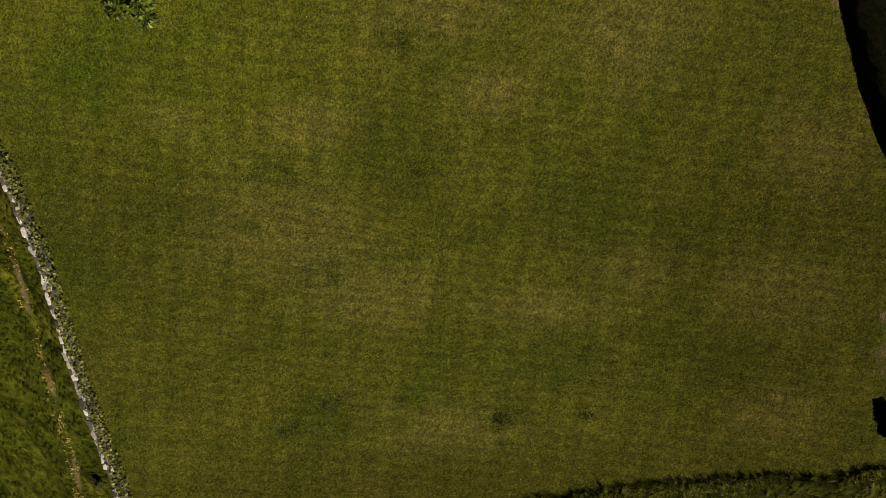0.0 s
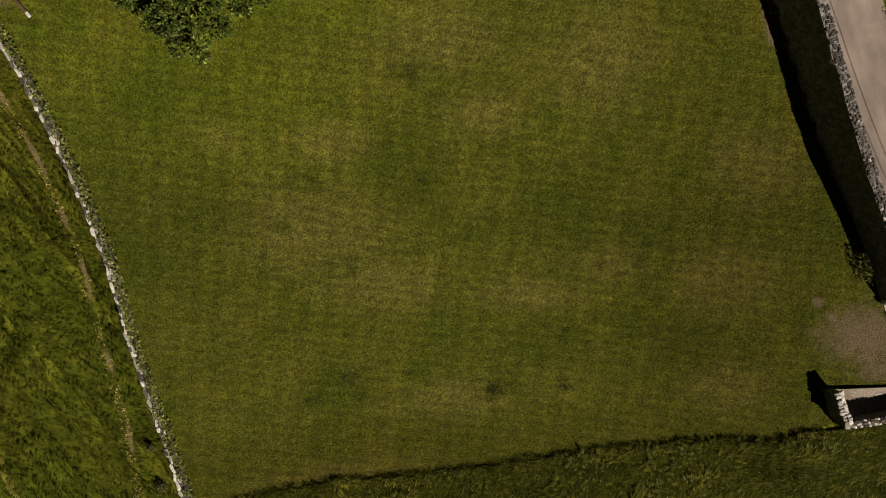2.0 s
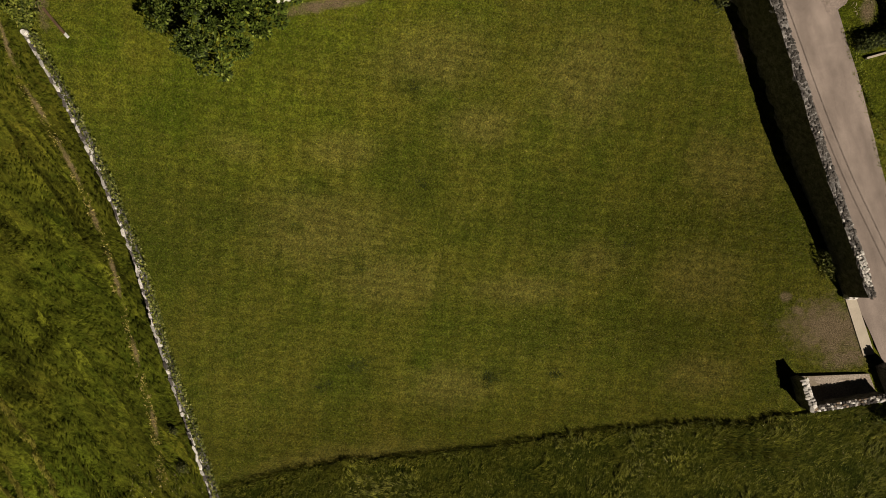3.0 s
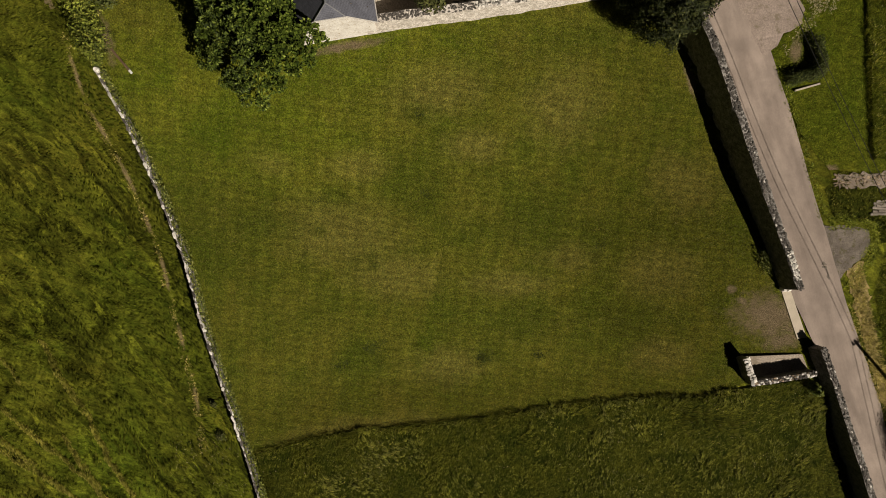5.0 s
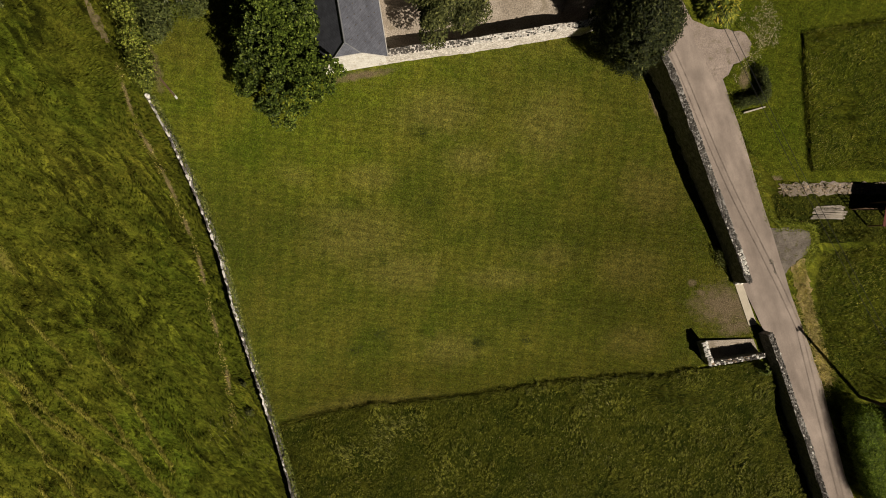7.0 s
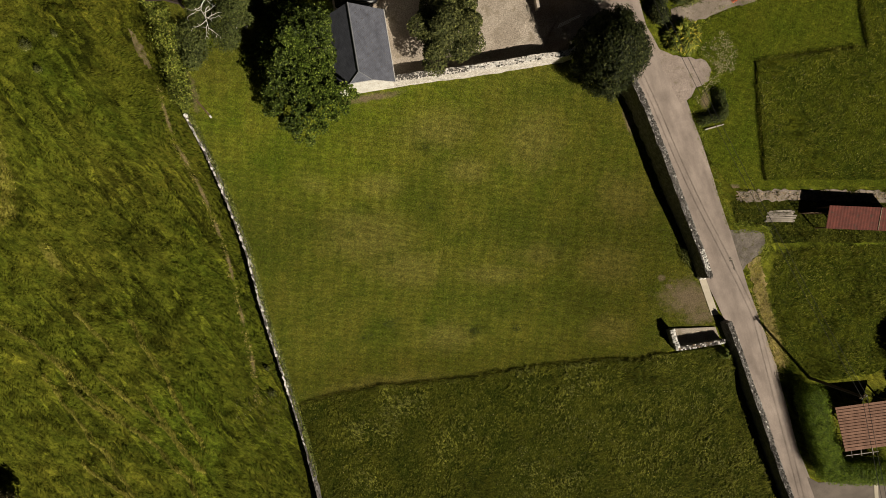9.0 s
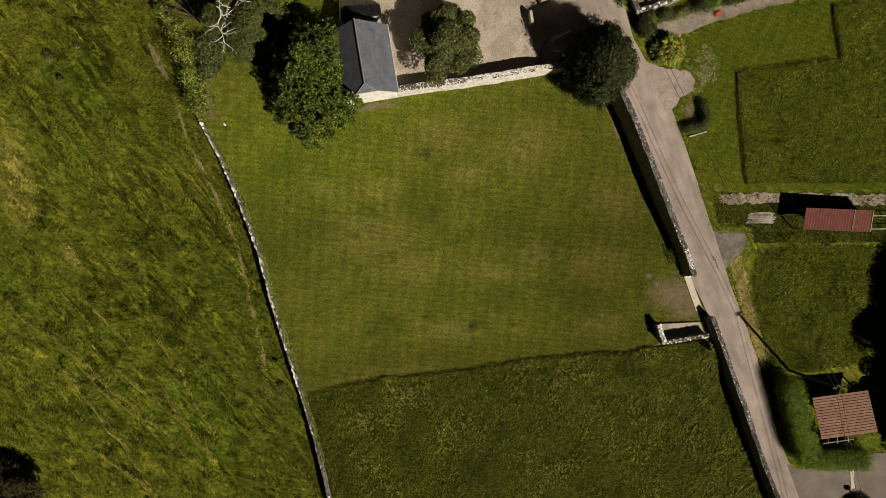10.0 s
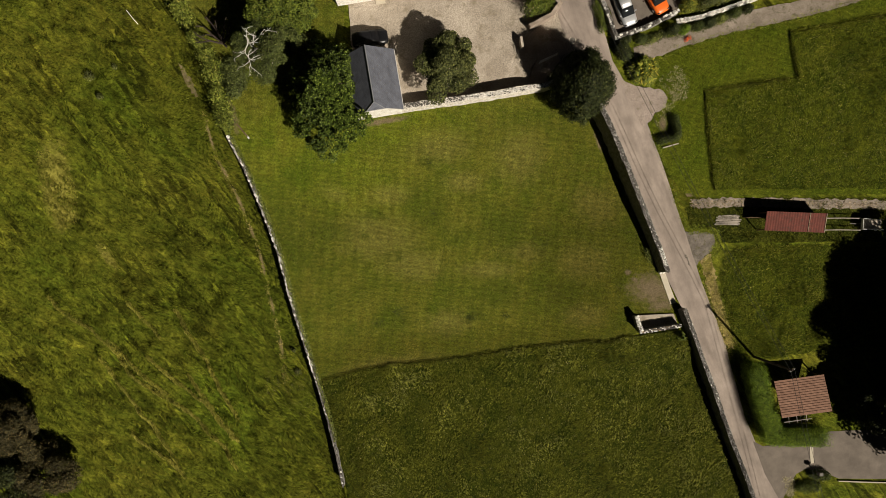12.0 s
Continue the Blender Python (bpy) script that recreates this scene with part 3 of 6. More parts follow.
def tube(bm, pts, radii, sides=7):
    """A tapering tube along points."""
    rings = []
    n = len(pts)
    for i, p in enumerate(pts):
        p = Vector(p)
        d = Vector(pts[min(i + 1, n - 1)]) - Vector(pts[max(i - 1, 0)])
        d.normalize()
        a = d.orthogonal().normalized()
        b = d.cross(a)
        rings.append([bm.verts.new(p + radii[i] * (math.cos(2 * math.pi * k / sides) * a + math.sin(2 * math.pi * k / sides) * b)) for k in range(sides)])
    for r, q in zip(rings, rings[1:]):
        best = min(range(sides), key=lambda o: sum((r[k].co - q[(k + o) % sides].co).length for k in range(sides)))
        for k in range(sides):
            bm.faces.new((r[k], r[(k + 1) % sides], q[(k + 1 + best) % sides], q[(k + best) % sides]))
    bm.faces.new(list(reversed(rings[0])))
    bm.faces.new(rings[-1])


def dense(outline, step, rough, closed=True, seed=1):
    """An outline cut into short edges, with an uneven line."""
    r = random.Random(seed)
    out = []
    n = len(outline)
    for i in range(n if closed else n - 1):
        a, b = Vector(outline[i]), Vector(outline[(i + 1) % n])
        k = max(1, int((b - a).length / step))
        for j in range(k):
            p = a.lerp(b, j / k)
            out.append((p.x + r.uniform(-rough, rough), p.y + r.uniform(-rough, rough)))
    if not closed:
        out.append(tuple(outline[-1]))
    return out


def sheet(name, outline, material, lift, step=0.6, rough=0.0, grid=2.5, level_of=ground, label="", category="", seed=1, skirt=0.0):
    """A piece of ground inside an outline, draped on the land."""
    pts = dense(outline, step, rough, seed=seed)
    bm = bmesh.new()
    vs = [bm.verts.new((x, y, 0)) for x, y in pts]
    es = [bm.edges.new((vs[i], vs[(i + 1) % len(vs)])) for i in range(len(vs))]
    bmesh.ops.triangle_fill(bm, edges=es, use_beauty=True)
    xs, ys = [p[0] for p in pts], [p[1] for p in pts]
    for lo, hi, no in ((min(xs), max(xs), (1, 0, 0)), (min(ys), max(ys), (0, 1, 0))):
        c = math.ceil(lo / grid) * grid
        while c < hi:
            co = (c, 0, 0) if no[0] else (0, c, 0)
            bmesh.ops.bisect_plane(bm, geom=bm.verts[:] + bm.edges[:] + bm.faces[:], plane_co=co, plane_no=no)
            c += grid
    bmesh.ops.recalc_face_normals(bm, faces=bm.faces[:])
    if bm.faces and sum(f.normal.z for f in bm.faces) < 0:
        bmesh.ops.reverse_faces(bm, faces=bm.faces[:])
    for v in bm.verts:
        v.co.z = float(level_of(v.co.x, v.co.y)) + lift
    if skirt:
        rim = [e for e in bm.edges if e.is_boundary]
        ext = bmesh.ops.extrude_edge_only(bm, edges=rim)
        for v in (g for g in ext["geom"] if isinstance(g, bmesh.types.BMVert)):
            v.co.z -= skirt
        bmesh.ops.recalc_face_normals(bm, faces=bm.faces[:])
    return tagged(part(name, bm, material), label, category, kind="structure")


def inside(px, py, outline):
    """Which of the points lie inside an outline (numpy, even-odd)."""
    c = np.zeros(len(px), bool)
    n = len(outline)
    for i in range(n):
        (x1, y1), (x2, y2) = outline[i], outline[(i + 1) % n]
        if y1 == y2:
            continue
        hit = ((y1 > py) != (y2 > py)) & (px < (x2 - x1) * (py - y1) / (y2 - y1) + x1)
        c ^= hit
    return c


def grass(name, outline, per_m2, blades, height, spread, material, label, seed, wind=(0.0, 0.0), width=0.03, holes=(), form=None, lift=0.0, stray=3.0):
    """Tufts of bent blades over an outline: one object."""
    r = np.random.RandomState(seed)
    xs, ys = [p[0] for p in outline], [p[1] for p in outline]
    n = int((max(xs) - min(xs)) * (max(ys) - min(ys)) * per_m2)
    px, py = r.uniform(min(xs), max(xs), n), r.uniform(min(ys), max(ys), n)
    ok = inside(px, py, outline)
    for h in holes:
        ok &= ~inside(px, py, h)
    if form:
        ok &= form(px, py) > r.uniform(0.0, 0.75, n)
    px, py = px[ok], py[ok]
    n = len(px)
    px, py = np.repeat(px, blades), np.repeat(py, blades)
    k = len(px)
    pz = ground(px, py) + lift
    a = r.uniform(0, 2 * np.pi, k)
    h = height * r.uniform(0.55, 1.25, k) * np.repeat(r.uniform(0.7, 1.25, n), blades)
    if form:
        h = h * (0.45 + form(px, py))
    out = spread * r.uniform(0.3, 1.2, k)
    veer = stray * (lattice(px * 0.35, py * 0.35, seed + 9) - 0.5)
    wx, wy = wind[0] * np.cos(veer) - wind[1] * np.sin(veer), wind[0] * np.sin(veer) + wind[1] * np.cos(veer)
    dx, dy = np.cos(a) * out + wx * h, np.sin(a) * out + wy * h
    bx, by = px + np.cos(a) * 0.3 * spread, py + np.sin(a) * 0.3 * spread
    ln = np.hypot(dx, dy) + 1e-6
    nx, ny = -dy / ln * width, dx / ln * width
    root1 = np.stack([bx - nx, by - ny, pz], 1)
    root2 = np.stack([bx + nx, by + ny, pz], 1)
    mid1 = np.stack([bx + dx * 0.45 - nx * 0.8, by + dy * 0.45 - ny * 0.8, pz + h * 0.75], 1)
    mid2 = np.stack([bx + dx * 0.45 + nx * 0.8, by + dy * 0.45 + ny * 0.8, pz + h * 0.75], 1)
    tip = np.stack([bx + dx, by + dy, pz + h], 1)
    v = np.stack([root1, root2, mid2, mid1, tip], 1).reshape(-1, 3)
    me = bpy.data.meshes.new(name)
    base = np.arange(k) * 5
    loops = np.stack([base, base + 1, base + 2, base + 3, base + 3, base + 2, base + 4], 1).reshape(-1)
    starts = np.stack([np.arange(k) * 7, np.arange(k) * 7 + 4], 1).reshape(-1)
    me.vertices.add(len(v))
    me.vertices.foreach_set("co", v.ravel())
    me.loops.add(len(loops))
    me.loops.foreach_set("vertex_index", loops.astype(np.int32))
    me.polygons.add(2 * k)
    me.polygons.foreach_set("loop_start", starts.astype(np.int32))
    me.update(calc_edges=True)
    me.materials.append(material)
    return tagged(new(name, me), label, "grass", kind="stuff")


def leaf_mesh(name, pts, normals, size, material, seed, parent=None, ratio=0.5, tilt=0.6, fold=0.15):
    """Folded leaves at points, each facing roughly along its normal."""
    r = np.random.RandomState(seed)
    pts, normals = np.asarray(pts, float), np.asarray(normals, float)
    k = len(pts)
    n = normals + r.normal(0, tilt, (k, 3))
    n /= np.linalg.norm(n, axis=1, keepdims=True) + 1e-9
    d = r.normal(0, 1, (k, 3))
    d -= (d * n).sum(1, keepdims=True) * n
    d /= np.linalg.norm(d, axis=1, keepdims=True) + 1e-9
    s = np.cross(n, d)
    ln = (size * r.uniform(0.6, 1.3, k))[:, None]
    w = ln * ratio * 0.5
    a = pts - d * ln * 0.5
    b = pts + s * w + n * ln * fold
    c = pts + d * ln * 0.5 - n * ln * 0.1
    e = pts - s * w + n * ln * fold
    v = np.stack([a, b, c, e], 1).reshape(-1, 3)
    i = np.arange(k) * 4
    loops = np.stack([i, i + 1, i + 2, i, i + 2, i + 3], 1).reshape(-1)
    me = bpy.data.meshes.new(name)
    me.vertices.add(4 * k)
    me.vertices.foreach_set("co", v.ravel())
    me.loops.add(6 * k)
    me.loops.foreach_set("vertex_index", loops.astype(np.int32))
    me.polygons.add(2 * k)
    me.polygons.foreach_set("loop_start", (np.arange(2 * k) * 3).astype(np.int32))
    me.update(calc_edges=True)
    me.materials.append(material)
    ob = new(name, me)
    if parent is not None:
        ob.parent = parent
    return ob


def lobes(centre, radii, count, lobe, seed, low=-0.35):
    """Lobe centres spread over an ellipsoid, so that a crown has an uneven outline."""
    r = random.Random(seed)
    out = []
    while len(out) < count:
        v = Vector((r.gauss(0, 1), r.gauss(0, 1), r.gauss(0, 1))).normalized()
        if v.z < low:
            continue
        k = r.uniform(0.45, 0.9)
        out.append((Vector(centre) + Vector((v.x * radii[0] * k, v.y * radii[1] * k, v.z * radii[2] * k)), lobe * r.uniform(0.65, 1.25)))
    return out


def crown_points(lobe_list, per_lobe, seed):
    r = np.random.RandomState(seed)
    P, N = [], []
    for c, rad in lobe_list:
        v = r.normal(0, 1, (per_lobe, 3))
        v /= np.linalg.norm(v, axis=1, keepdims=True)
        v[:, 2] = np.where(v[:, 2] < -0.3, -v[:, 2], v[:, 2])
        k = r.uniform(0.55, 1.08, (per_lobe, 1)) ** 0.6
        P.append(np.array(c) + v * k * rad * np.array([1, 1, 0.8]))
        N.append(v * 0.7 + np.array([0, 0, 0.5]))
    return np.concatenate(P), np.concatenate(N)


def limbs(bm, base, top, lobe_list, r0, seed, limit=14):
    """A tapered trunk with limbs that reach into the lobes."""
    r = random.Random(seed)
    base, top = Vector(base), Vector(top)
    tr = [base.lerp(top, k / 4) + Vector((r.uniform(-0.1, 0.1), r.uniform(-0.1, 0.1), 0)) * (k > 0) for k in range(5)]
    tube(bm, tr, [r0 * (1.25, 1.0, 0.85, 0.65, 0.35)[k] for k in range(5)], 9)
    for c, rad in lobe_list[:limit]:
        s = base.lerp(top, r.uniform(0.35, 0.85))
        e = Vector(c)
        mid = s.lerp(e, 0.5) + Vector((0, 0, -0.12 * (e - s).length + r.uniform(-0.2, 0.3)))
        tube(bm, [s, mid, e], [r0 * 0.42, r0 * 0.26, r0 * 0.06], 6)


def tree(name, label, x, y, height, crown_r, crown_h, leaf, per_lobe, n_lobes, lobe, leaf_mat, bark, seed, trunk_r=0.2, ratio=0.5, tilt=0.6, squash=(1.0, 1.0), low=-0.35, category="tree"):
    z = gz(x, y)
    t = thing(name, label, category)
    t.location = (x, y, z)
    cz = height - crown_h
    ll = lobes((0, 0, cz), (crown_r * squash[0], crown_r * squash[1], crown_h), n_lobes, lobe, seed, low)
    bm = bmesh.new()
    limbs(bm, (0, 0, -0.15), (0, 0, cz + crown_h * 0.5), ll, trunk_r, seed)
    part("trunk", bm, bark, t, smooth=True)
    p, n = crown_points(ll, per_lobe, seed)
    ok = p[:, 2] > 0.15
    leaf_mesh("crown", p[ok], n[ok], leaf, leaf_mat, seed, t, ratio, tilt)
    return t


def rosette_tree(name, label, x, y, height, crown_r, crown_h, leaf_mat, seed, n_ros, leaf, stretch=(1.0, 1.0), category="tree"):
    """A broad tree whose long leaves hang in dense clumps at the twig ends, with dark gaps between."""
    z = gz(x, y)
    t = thing(name, label, category)
    t.location = (x, y, z)
    r = np.random.RandomState(seed)
    cz = height - crown_h
    ll = lobes((0, 0, 4.5), (crown_r * 0.6, crown_r * 0.6, 3.0), 34, crown_r * 0.26, seed)
    bm = bmesh.new()
    limbs(bm, (0, 0, -0.2), (0, 0, cz + 0.6 * crown_h), ll, 0.32, seed, 22)
    part("trunk", bm, M_BARK, t, smooth=True)
    verts, faces = [], []
    for k in range(n_ros):
        u = r.uniform(0, 1) ** 1.6
        th = r.uniform(0, 6.283)
        rad0 = crown_r * (1 - u ** 1.4) * (1 + 0.10 * math.sin(3 * th + 1) + 0.06 * math.sin(7 * th))
        shell = r.uniform(0.45, 0.72) if k % 3 == 0 else r.uniform(0.88, 1.06)
        d = Vector((math.cos(th), math.sin(th), 0.35 + 0.9 * u)).normalized()
        cx, cy = math.cos(th) * rad0 * shell * stretch[0], math.sin(th) * rad0 * shell * stretch[1]
        if cx > 1.7 and cy > -2.2:   # the barn stands here
            cx = 1.7 + 0.15 * (cx - 1.7)
        c = Vector((cx, cy, 1.2 + (height - 1.2) * u * (0.4 + 0.6 * shell)))
        axis = (Vector((d.x, d.y, d.z * 0.8)) + Vector((0, 0, 0.45))).normalized()
        a = axis.orthogonal().normalized()
        b = axis.cross(a)
        rad = r.uniform(0.3, 0.58)
        for q in range(62):
            th = r.uniform(0, 6.28)
            up = r.uniform(-0.2, 1.0)
            o = (math.cos(th) * a + math.sin(th) * b) * math.sqrt(max(0.0, 1 - up * up)) + axis * up
            side = o.cross(axis)
            side = side.normalized() if side.length > 0.01 else a
            s = leaf * r.uniform(0.7, 1.2)
            p = c + o * rad * r.uniform(0.3, 0.8) + axis * rad * 0.5 * up
            nrm = side.cross(o).normalized()
            i = len(verts)
            verts += [p, p + o * s * 0.55 + side * s * 0.3 + nrm * s * 0.08, p + o * s - axis * s * 0.35, p + o * s * 0.55 - side * s * 0.3 + nrm * s * 0.08]
            faces += [(i, i + 1, i + 2), (i, i + 2, i + 3)]
    soup("crown", verts, faces, leaf_mat, t)
    return t


def bush(name, label, path, width, height, leaf, count, leaf_mat, seed, lumps=0.25, category="shrub", ratio=0.55, top_flat=False, stems=True, base_of=ground, shell=0.6):
    """A shrub or hedge along a path: stems inside, leaves on an uneven body."""
    r = np.random.RandomState(seed)
    x0, y0 = path[0]
    z0 = float(base_of(x0, y0))
    t = thing(name, label, category)
    t.location = (x0, y0, z0)
    seg = [(Vector(a), Vector(b)) for a, b in zip(path, path[1:])] or [(Vector(path[0]), Vector(path[0]))]
    lens = [max((b - a).length, 0.01) for a, b in seg]
    total = sum(lens)
    P, N = [], []
    pick = r.choice(len(seg), count, p=[v / total for v in lens])
    u = r.uniform(0, 1, count)
    for s, k in zip(pick, u):
        a, b = seg[s]
        c = a.lerp(b, k)
        w = width * (1 + lumps * math.sin(c.x * 2.3 + seed) * math.cos(c.y * 1.9 + seed)) * 0.5
        h = height * (1 + lumps * math.sin(c.x * 1.7 + 2 * seed) * math.cos(c.y * 2.7))
        ang = r.uniform(0, 2 * math.pi)
        el = math.acos(r.uniform(0, 1))
        v = Vector((math.cos(ang) * math.sin(el), math.sin(ang) * math.sin(el), math.cos(el)))
        if top_flat:
            m = max(abs(v.x), abs(v.y), abs(v.z))
            v = v / m
        k2 = r.uniform(shell, 1.05)
        px, py = c.x + v.x * w * k2, c.y + v.y * w * k2
        P.append((px - x0, py - y0, float(base_of(c.x, c.y)) - z0 + height * 0.12 + v.z * h * 0.88 * k2))
        N.append((v.x, v.y, v.z + 0.35))
    leaf_mesh("foliage", P, N, leaf, leaf_mat, seed, t, ratio, 0.5)
    if stems:
        for i in range(max(3, int(total / 1.2))):
            k = int(r.choice(len(seg), p=[v / total for v in lens]))
            a, b = seg[k]
            c = a.lerp(b, r.uniform(0, 1))
            zb = float(base_of(c.x, c.y)) - z0
            p0 = Vector((c.x - x0, c.y - y0, zb - 0.1))
            p1 = p0 + Vector((r.uniform(-0.15, 0.15), r.uniform(-0.15, 0.15), height * 0.45))
            p2 = p1 + Vector((r.uniform(-0.2, 0.2) * width, r.uniform(-0.2, 0.2) * width, height * 0.3))
            bm = bmesh.new()
            tube(bm, [p0, p1, p2], [0.04, 0.03, 0.01], 5)
            part("stem", bm, M_BARK, t)
    return t


# stone shapes shared by all loose stones
def stone_mesh(i, material):
    r = random.Random(100 + i)
    bm = bmesh.new()
    bmesh.ops.create_cube(bm, size=1.0)
    bmesh.ops.bevel(bm, geom=bm.edges[:], offset=0.2, segments=1, affect="EDGES")
    for v in bm.verts:
        v.co += Vector((r.uniform(-0.13, 0.13), r.uniform(-0.13, 0.13), r.uniform(-0.1, 0.1)))
    me = bpy.data.meshes.new("stone")
    bm.to_mesh(me)
    bm.free()
    me.materials.append(material)
    return me


STONES_GREY = [stone_mesh(i, M_STONE_P) for i in range(6)]
STONES_BROWN = [stone_mesh(40 + i, M_STONE_B) for i in range(6)]
STONES_PALE = [stone_mesh(20 + i, M_WHITE_ST) for i in range(6)]


def stone(parent, meshes, x, y, z, size, turn, r):
    ob = new("stone", r.choice(meshes))
    ob.parent = parent
    ob.location = (x, y, z)
    ob.rotation_euler = (r.uniform(-0.12, 0.12), r.uniform(-0.12, 0.12), turn)
    ob.scale = size
    return ob


def along(path, step):
    """Points at even steps along a path, with the direction there and the distance run."""
    out, run = [], 0.0
    for a, b in zip(path, path[1:]):
        a, b = Vector(a), Vector(b)
        d = b - a
        n = max(1, round(d.length / step))
        for k in range(n):
            out.append((a.lerp(b, k / n), d.normalized(), run + d.length * k / n))
        run += d.length
    out.append((Vector(path[-1]), d.normalized(), run))
    return out


def wall_run(name, path, width, height, material, label, batter=0.0, base_of=level, below=0.4, seed=1, rough=0.05, category="wall"):
    """A wall along a path, uneven at its top and faces, with some courses so that faces bulge a little."""
    r = random.Random(seed)
    bm = bmesh.new()
    rows = []
    pts = along(path, 0.7)
    for p, d, s in pts:
        side = Vector((-d.y, d.x))
        zb = float(base_of(p.x, p.y))
        h = height(s) if callable(height) else height
        ring = []
        for f, w in ((0.0, 1.0), (0.33, 1.0), (0.66, 1.0), (1.0, 1.0)):
            o = side * (width / 2 + batter * (1 - f)) + side * r.uniform(-rough, rough)
            ring.append(bm.verts.new((p.x + o.x, p.y + o.y, zb - below * (f == 0) + h * f + r.uniform(-rough, rough))))
        for f in (1.0, 0.66, 0.33, 0.0):
            o = -side * (width / 2) + side * r.uniform(-rough, rough)
            ring.append(bm.verts.new((p.x + o.x, p.y + o.y, zb - below * (f == 0) + h * f + r.uniform(-rough, rough))))
        rows.append(ring)
    for a, b in zip(rows, rows[1:]):
        for k in range(7):
            bm.faces.new((a[k], b[k], b[k + 1], a[k + 1]))
    bm.faces.new(rows[0])
    bm.faces.new(list(reversed(rows[-1])))
    bmesh.ops.recalc_face_normals(bm, faces=bm.faces[:])
    return tagged(part(name, bm, material), label, category, kind="structure")


# ---- the ground ----
def build_ground():
    xs = np.concatenate([[-900, -500, -300, -200, -140, -110, -90, -80], np.arange(-72, -12, 0.4), np.arange(-12, 90.01, 0.75), [110, 140, 200, 300, 500, 900]])
    ys = np.concatenate([[-900, -500, -300, -200, -120, -80, -60], np.arange(-48, 48.01, 0.4), [60, 80, 120, 200, 300, 500, 900]])
    X, Y = np.meshgrid(xs, ys)
    Z = ground(X, Y)
    sunk = np.zeros(X.size)
    for outline, depth in ((LAWN, 0.2), (MEADOW, 0.2), (YARD, 0.12), (LAWN_NE, 0.06), (MEADOW_NE, 0.1), (ROAD_W + ROAD_E, 0.08)):
        sunk = np.maximum(sunk, depth * inside(X.ravel(), Y.ravel(), outline))
    Z = Z - sunk.reshape(X.shape)
    nx, ny = len(xs), len(ys)
    v = np.stack([X, Y, Z], 2).reshape(-1, 3)
    faces = [(j * nx + i, j * nx + i + 1, (j + 1) * nx + i + 1, (j + 1) * nx + i) for j in range(ny - 1) for i in range(nx - 1)]
    return tagged(soup("ground", v.tolist(), faces, M_FIELD, smooth=True), "rough green pasture on a falling hillside", "ground", kind="structure")


LAWN = [(-15.70, -16.90), (-10.70, -15.50), (-6.50, -14.80), (-2.20, -14.50), (2.00, -13.90), (5.50, -13.40), (11.90, -12.50), (18.20, -11.90), (20.49, -11.89), (23.07, -11.14), (28.3, -8.08), (26.4, -3.36),
        (24.93, -0.50), (22.42, 5.2), (21.02, 8.2), (19.47, 11.2), (17.85, 14.3), (14.64, 18.7), (11.5, 18.0), (8.85, 17.67), (5.5, 17.1), (0.65, 16.45), (-1.85, 16.15), (-4.75, 15.75), (-10.56, 14.84), (-11.93, 21.00), (-11.34, 27.82),
        (-13.68, 39.05), (-35.16, 39.05), (-30.86, 29.29), (-27.16, 20.51), (-25.0, 12.8), (-23.55, 9.4), (-22.2, 5.5), (-21.1, 2.2), (-20.25, -0.3), (-19.6, -3.0), (-18.95, -6.2), (-18.3, -8.6), (-17.65, -11.0), (-16.9, -13.6)]
MEADOW = [(-15.70, -17.00), (-10.70, -15.60), (-6.50, -14.90), (-2.20, -14.60), (2.00, -14.00), (5.50, -13.50), (11.90, -12.60), (18.20, -12.00), (20.49, -12.00), (23.27, -11.24), (28.0, -10.6), (29.75, -11.2),
          (31.15, -14.7), (32.7, -18.2), (34.05, -21.75), (35.5, -25.3), (37.1, -28.9), (37.95, -31.1), (42.8, -44), (-11.6, -44), (-12.8, -30.8), (-14.5, -21.8)]
ROAD_W = [(11.54, 43.33), (11.93, 29.84), (13.3, 24.6), (15.75, 20.0), (18.4, 14.5), (20.0, 11.3), (21.6, 8.3), (23.0, 5.2), (24.45, 1.9), (25.5, -0.5), (26.55, -3.2), (29.0, -7.9), (30.4, -11.2), (31.8, -14.7), (33.35, -18.2), (34.7, -21.75), (36.15, -25.3), (37.75, -28.9), (38.6, -31.1), (44.3, -46.5)]
ROAD_E = [(47.09, -45.61), (43.03, -32.72), (41.24, -27.96), (39.56, -25.78), (37.67, -21.62), (34.68, -12.29), (31.25, -4.54), (28.84, 1.67), (26.46, 7.74), (23.03, 15.36), (19.30, 20.94), (16.91, 27.87), (16.33, 43.24)]
YARD = [(-10.94, 27.70), (-10.65, 21.95), (-5.4, 15.75), (-4.75, 15.85), (0.65, 16.55), (5.5, 17.2), (8.85, 17.77), (11.5, 18.1), (12.89, 20.60), (15.00, 22.31), (13.46, 25.40), (12.12, 29.84), (11.54, 43.33), (-11.34, 43.9)]
MEADOW_NE = [(32.11, 6.50), (31.05, 11.71), (30.07, 17.51), (35.27, 18.41), (40.96, 19.10), (40.36, 21.55), (39.67, 24.19), (44.57, 24.88), (49.96, 25.86), (73.43, 29.37), (74.16, 6.52)]
LAWN_NE = [(26.65, 8.03), (28.89, 5.70), (32.24, 5.81), (74.22, 5.84), (73.42, 32.30), (50.93, 29.58), (45.84, 27.03), (42.02, 26.15), (33.11, 24.32), (26.54, 22.36), (24.21, 20.81), (24.50, 18.47), (25.80, 17.31), (25.5, 15.8), (24.35, 15.1), (23.6, 14.0), (24.10, 12.75)]
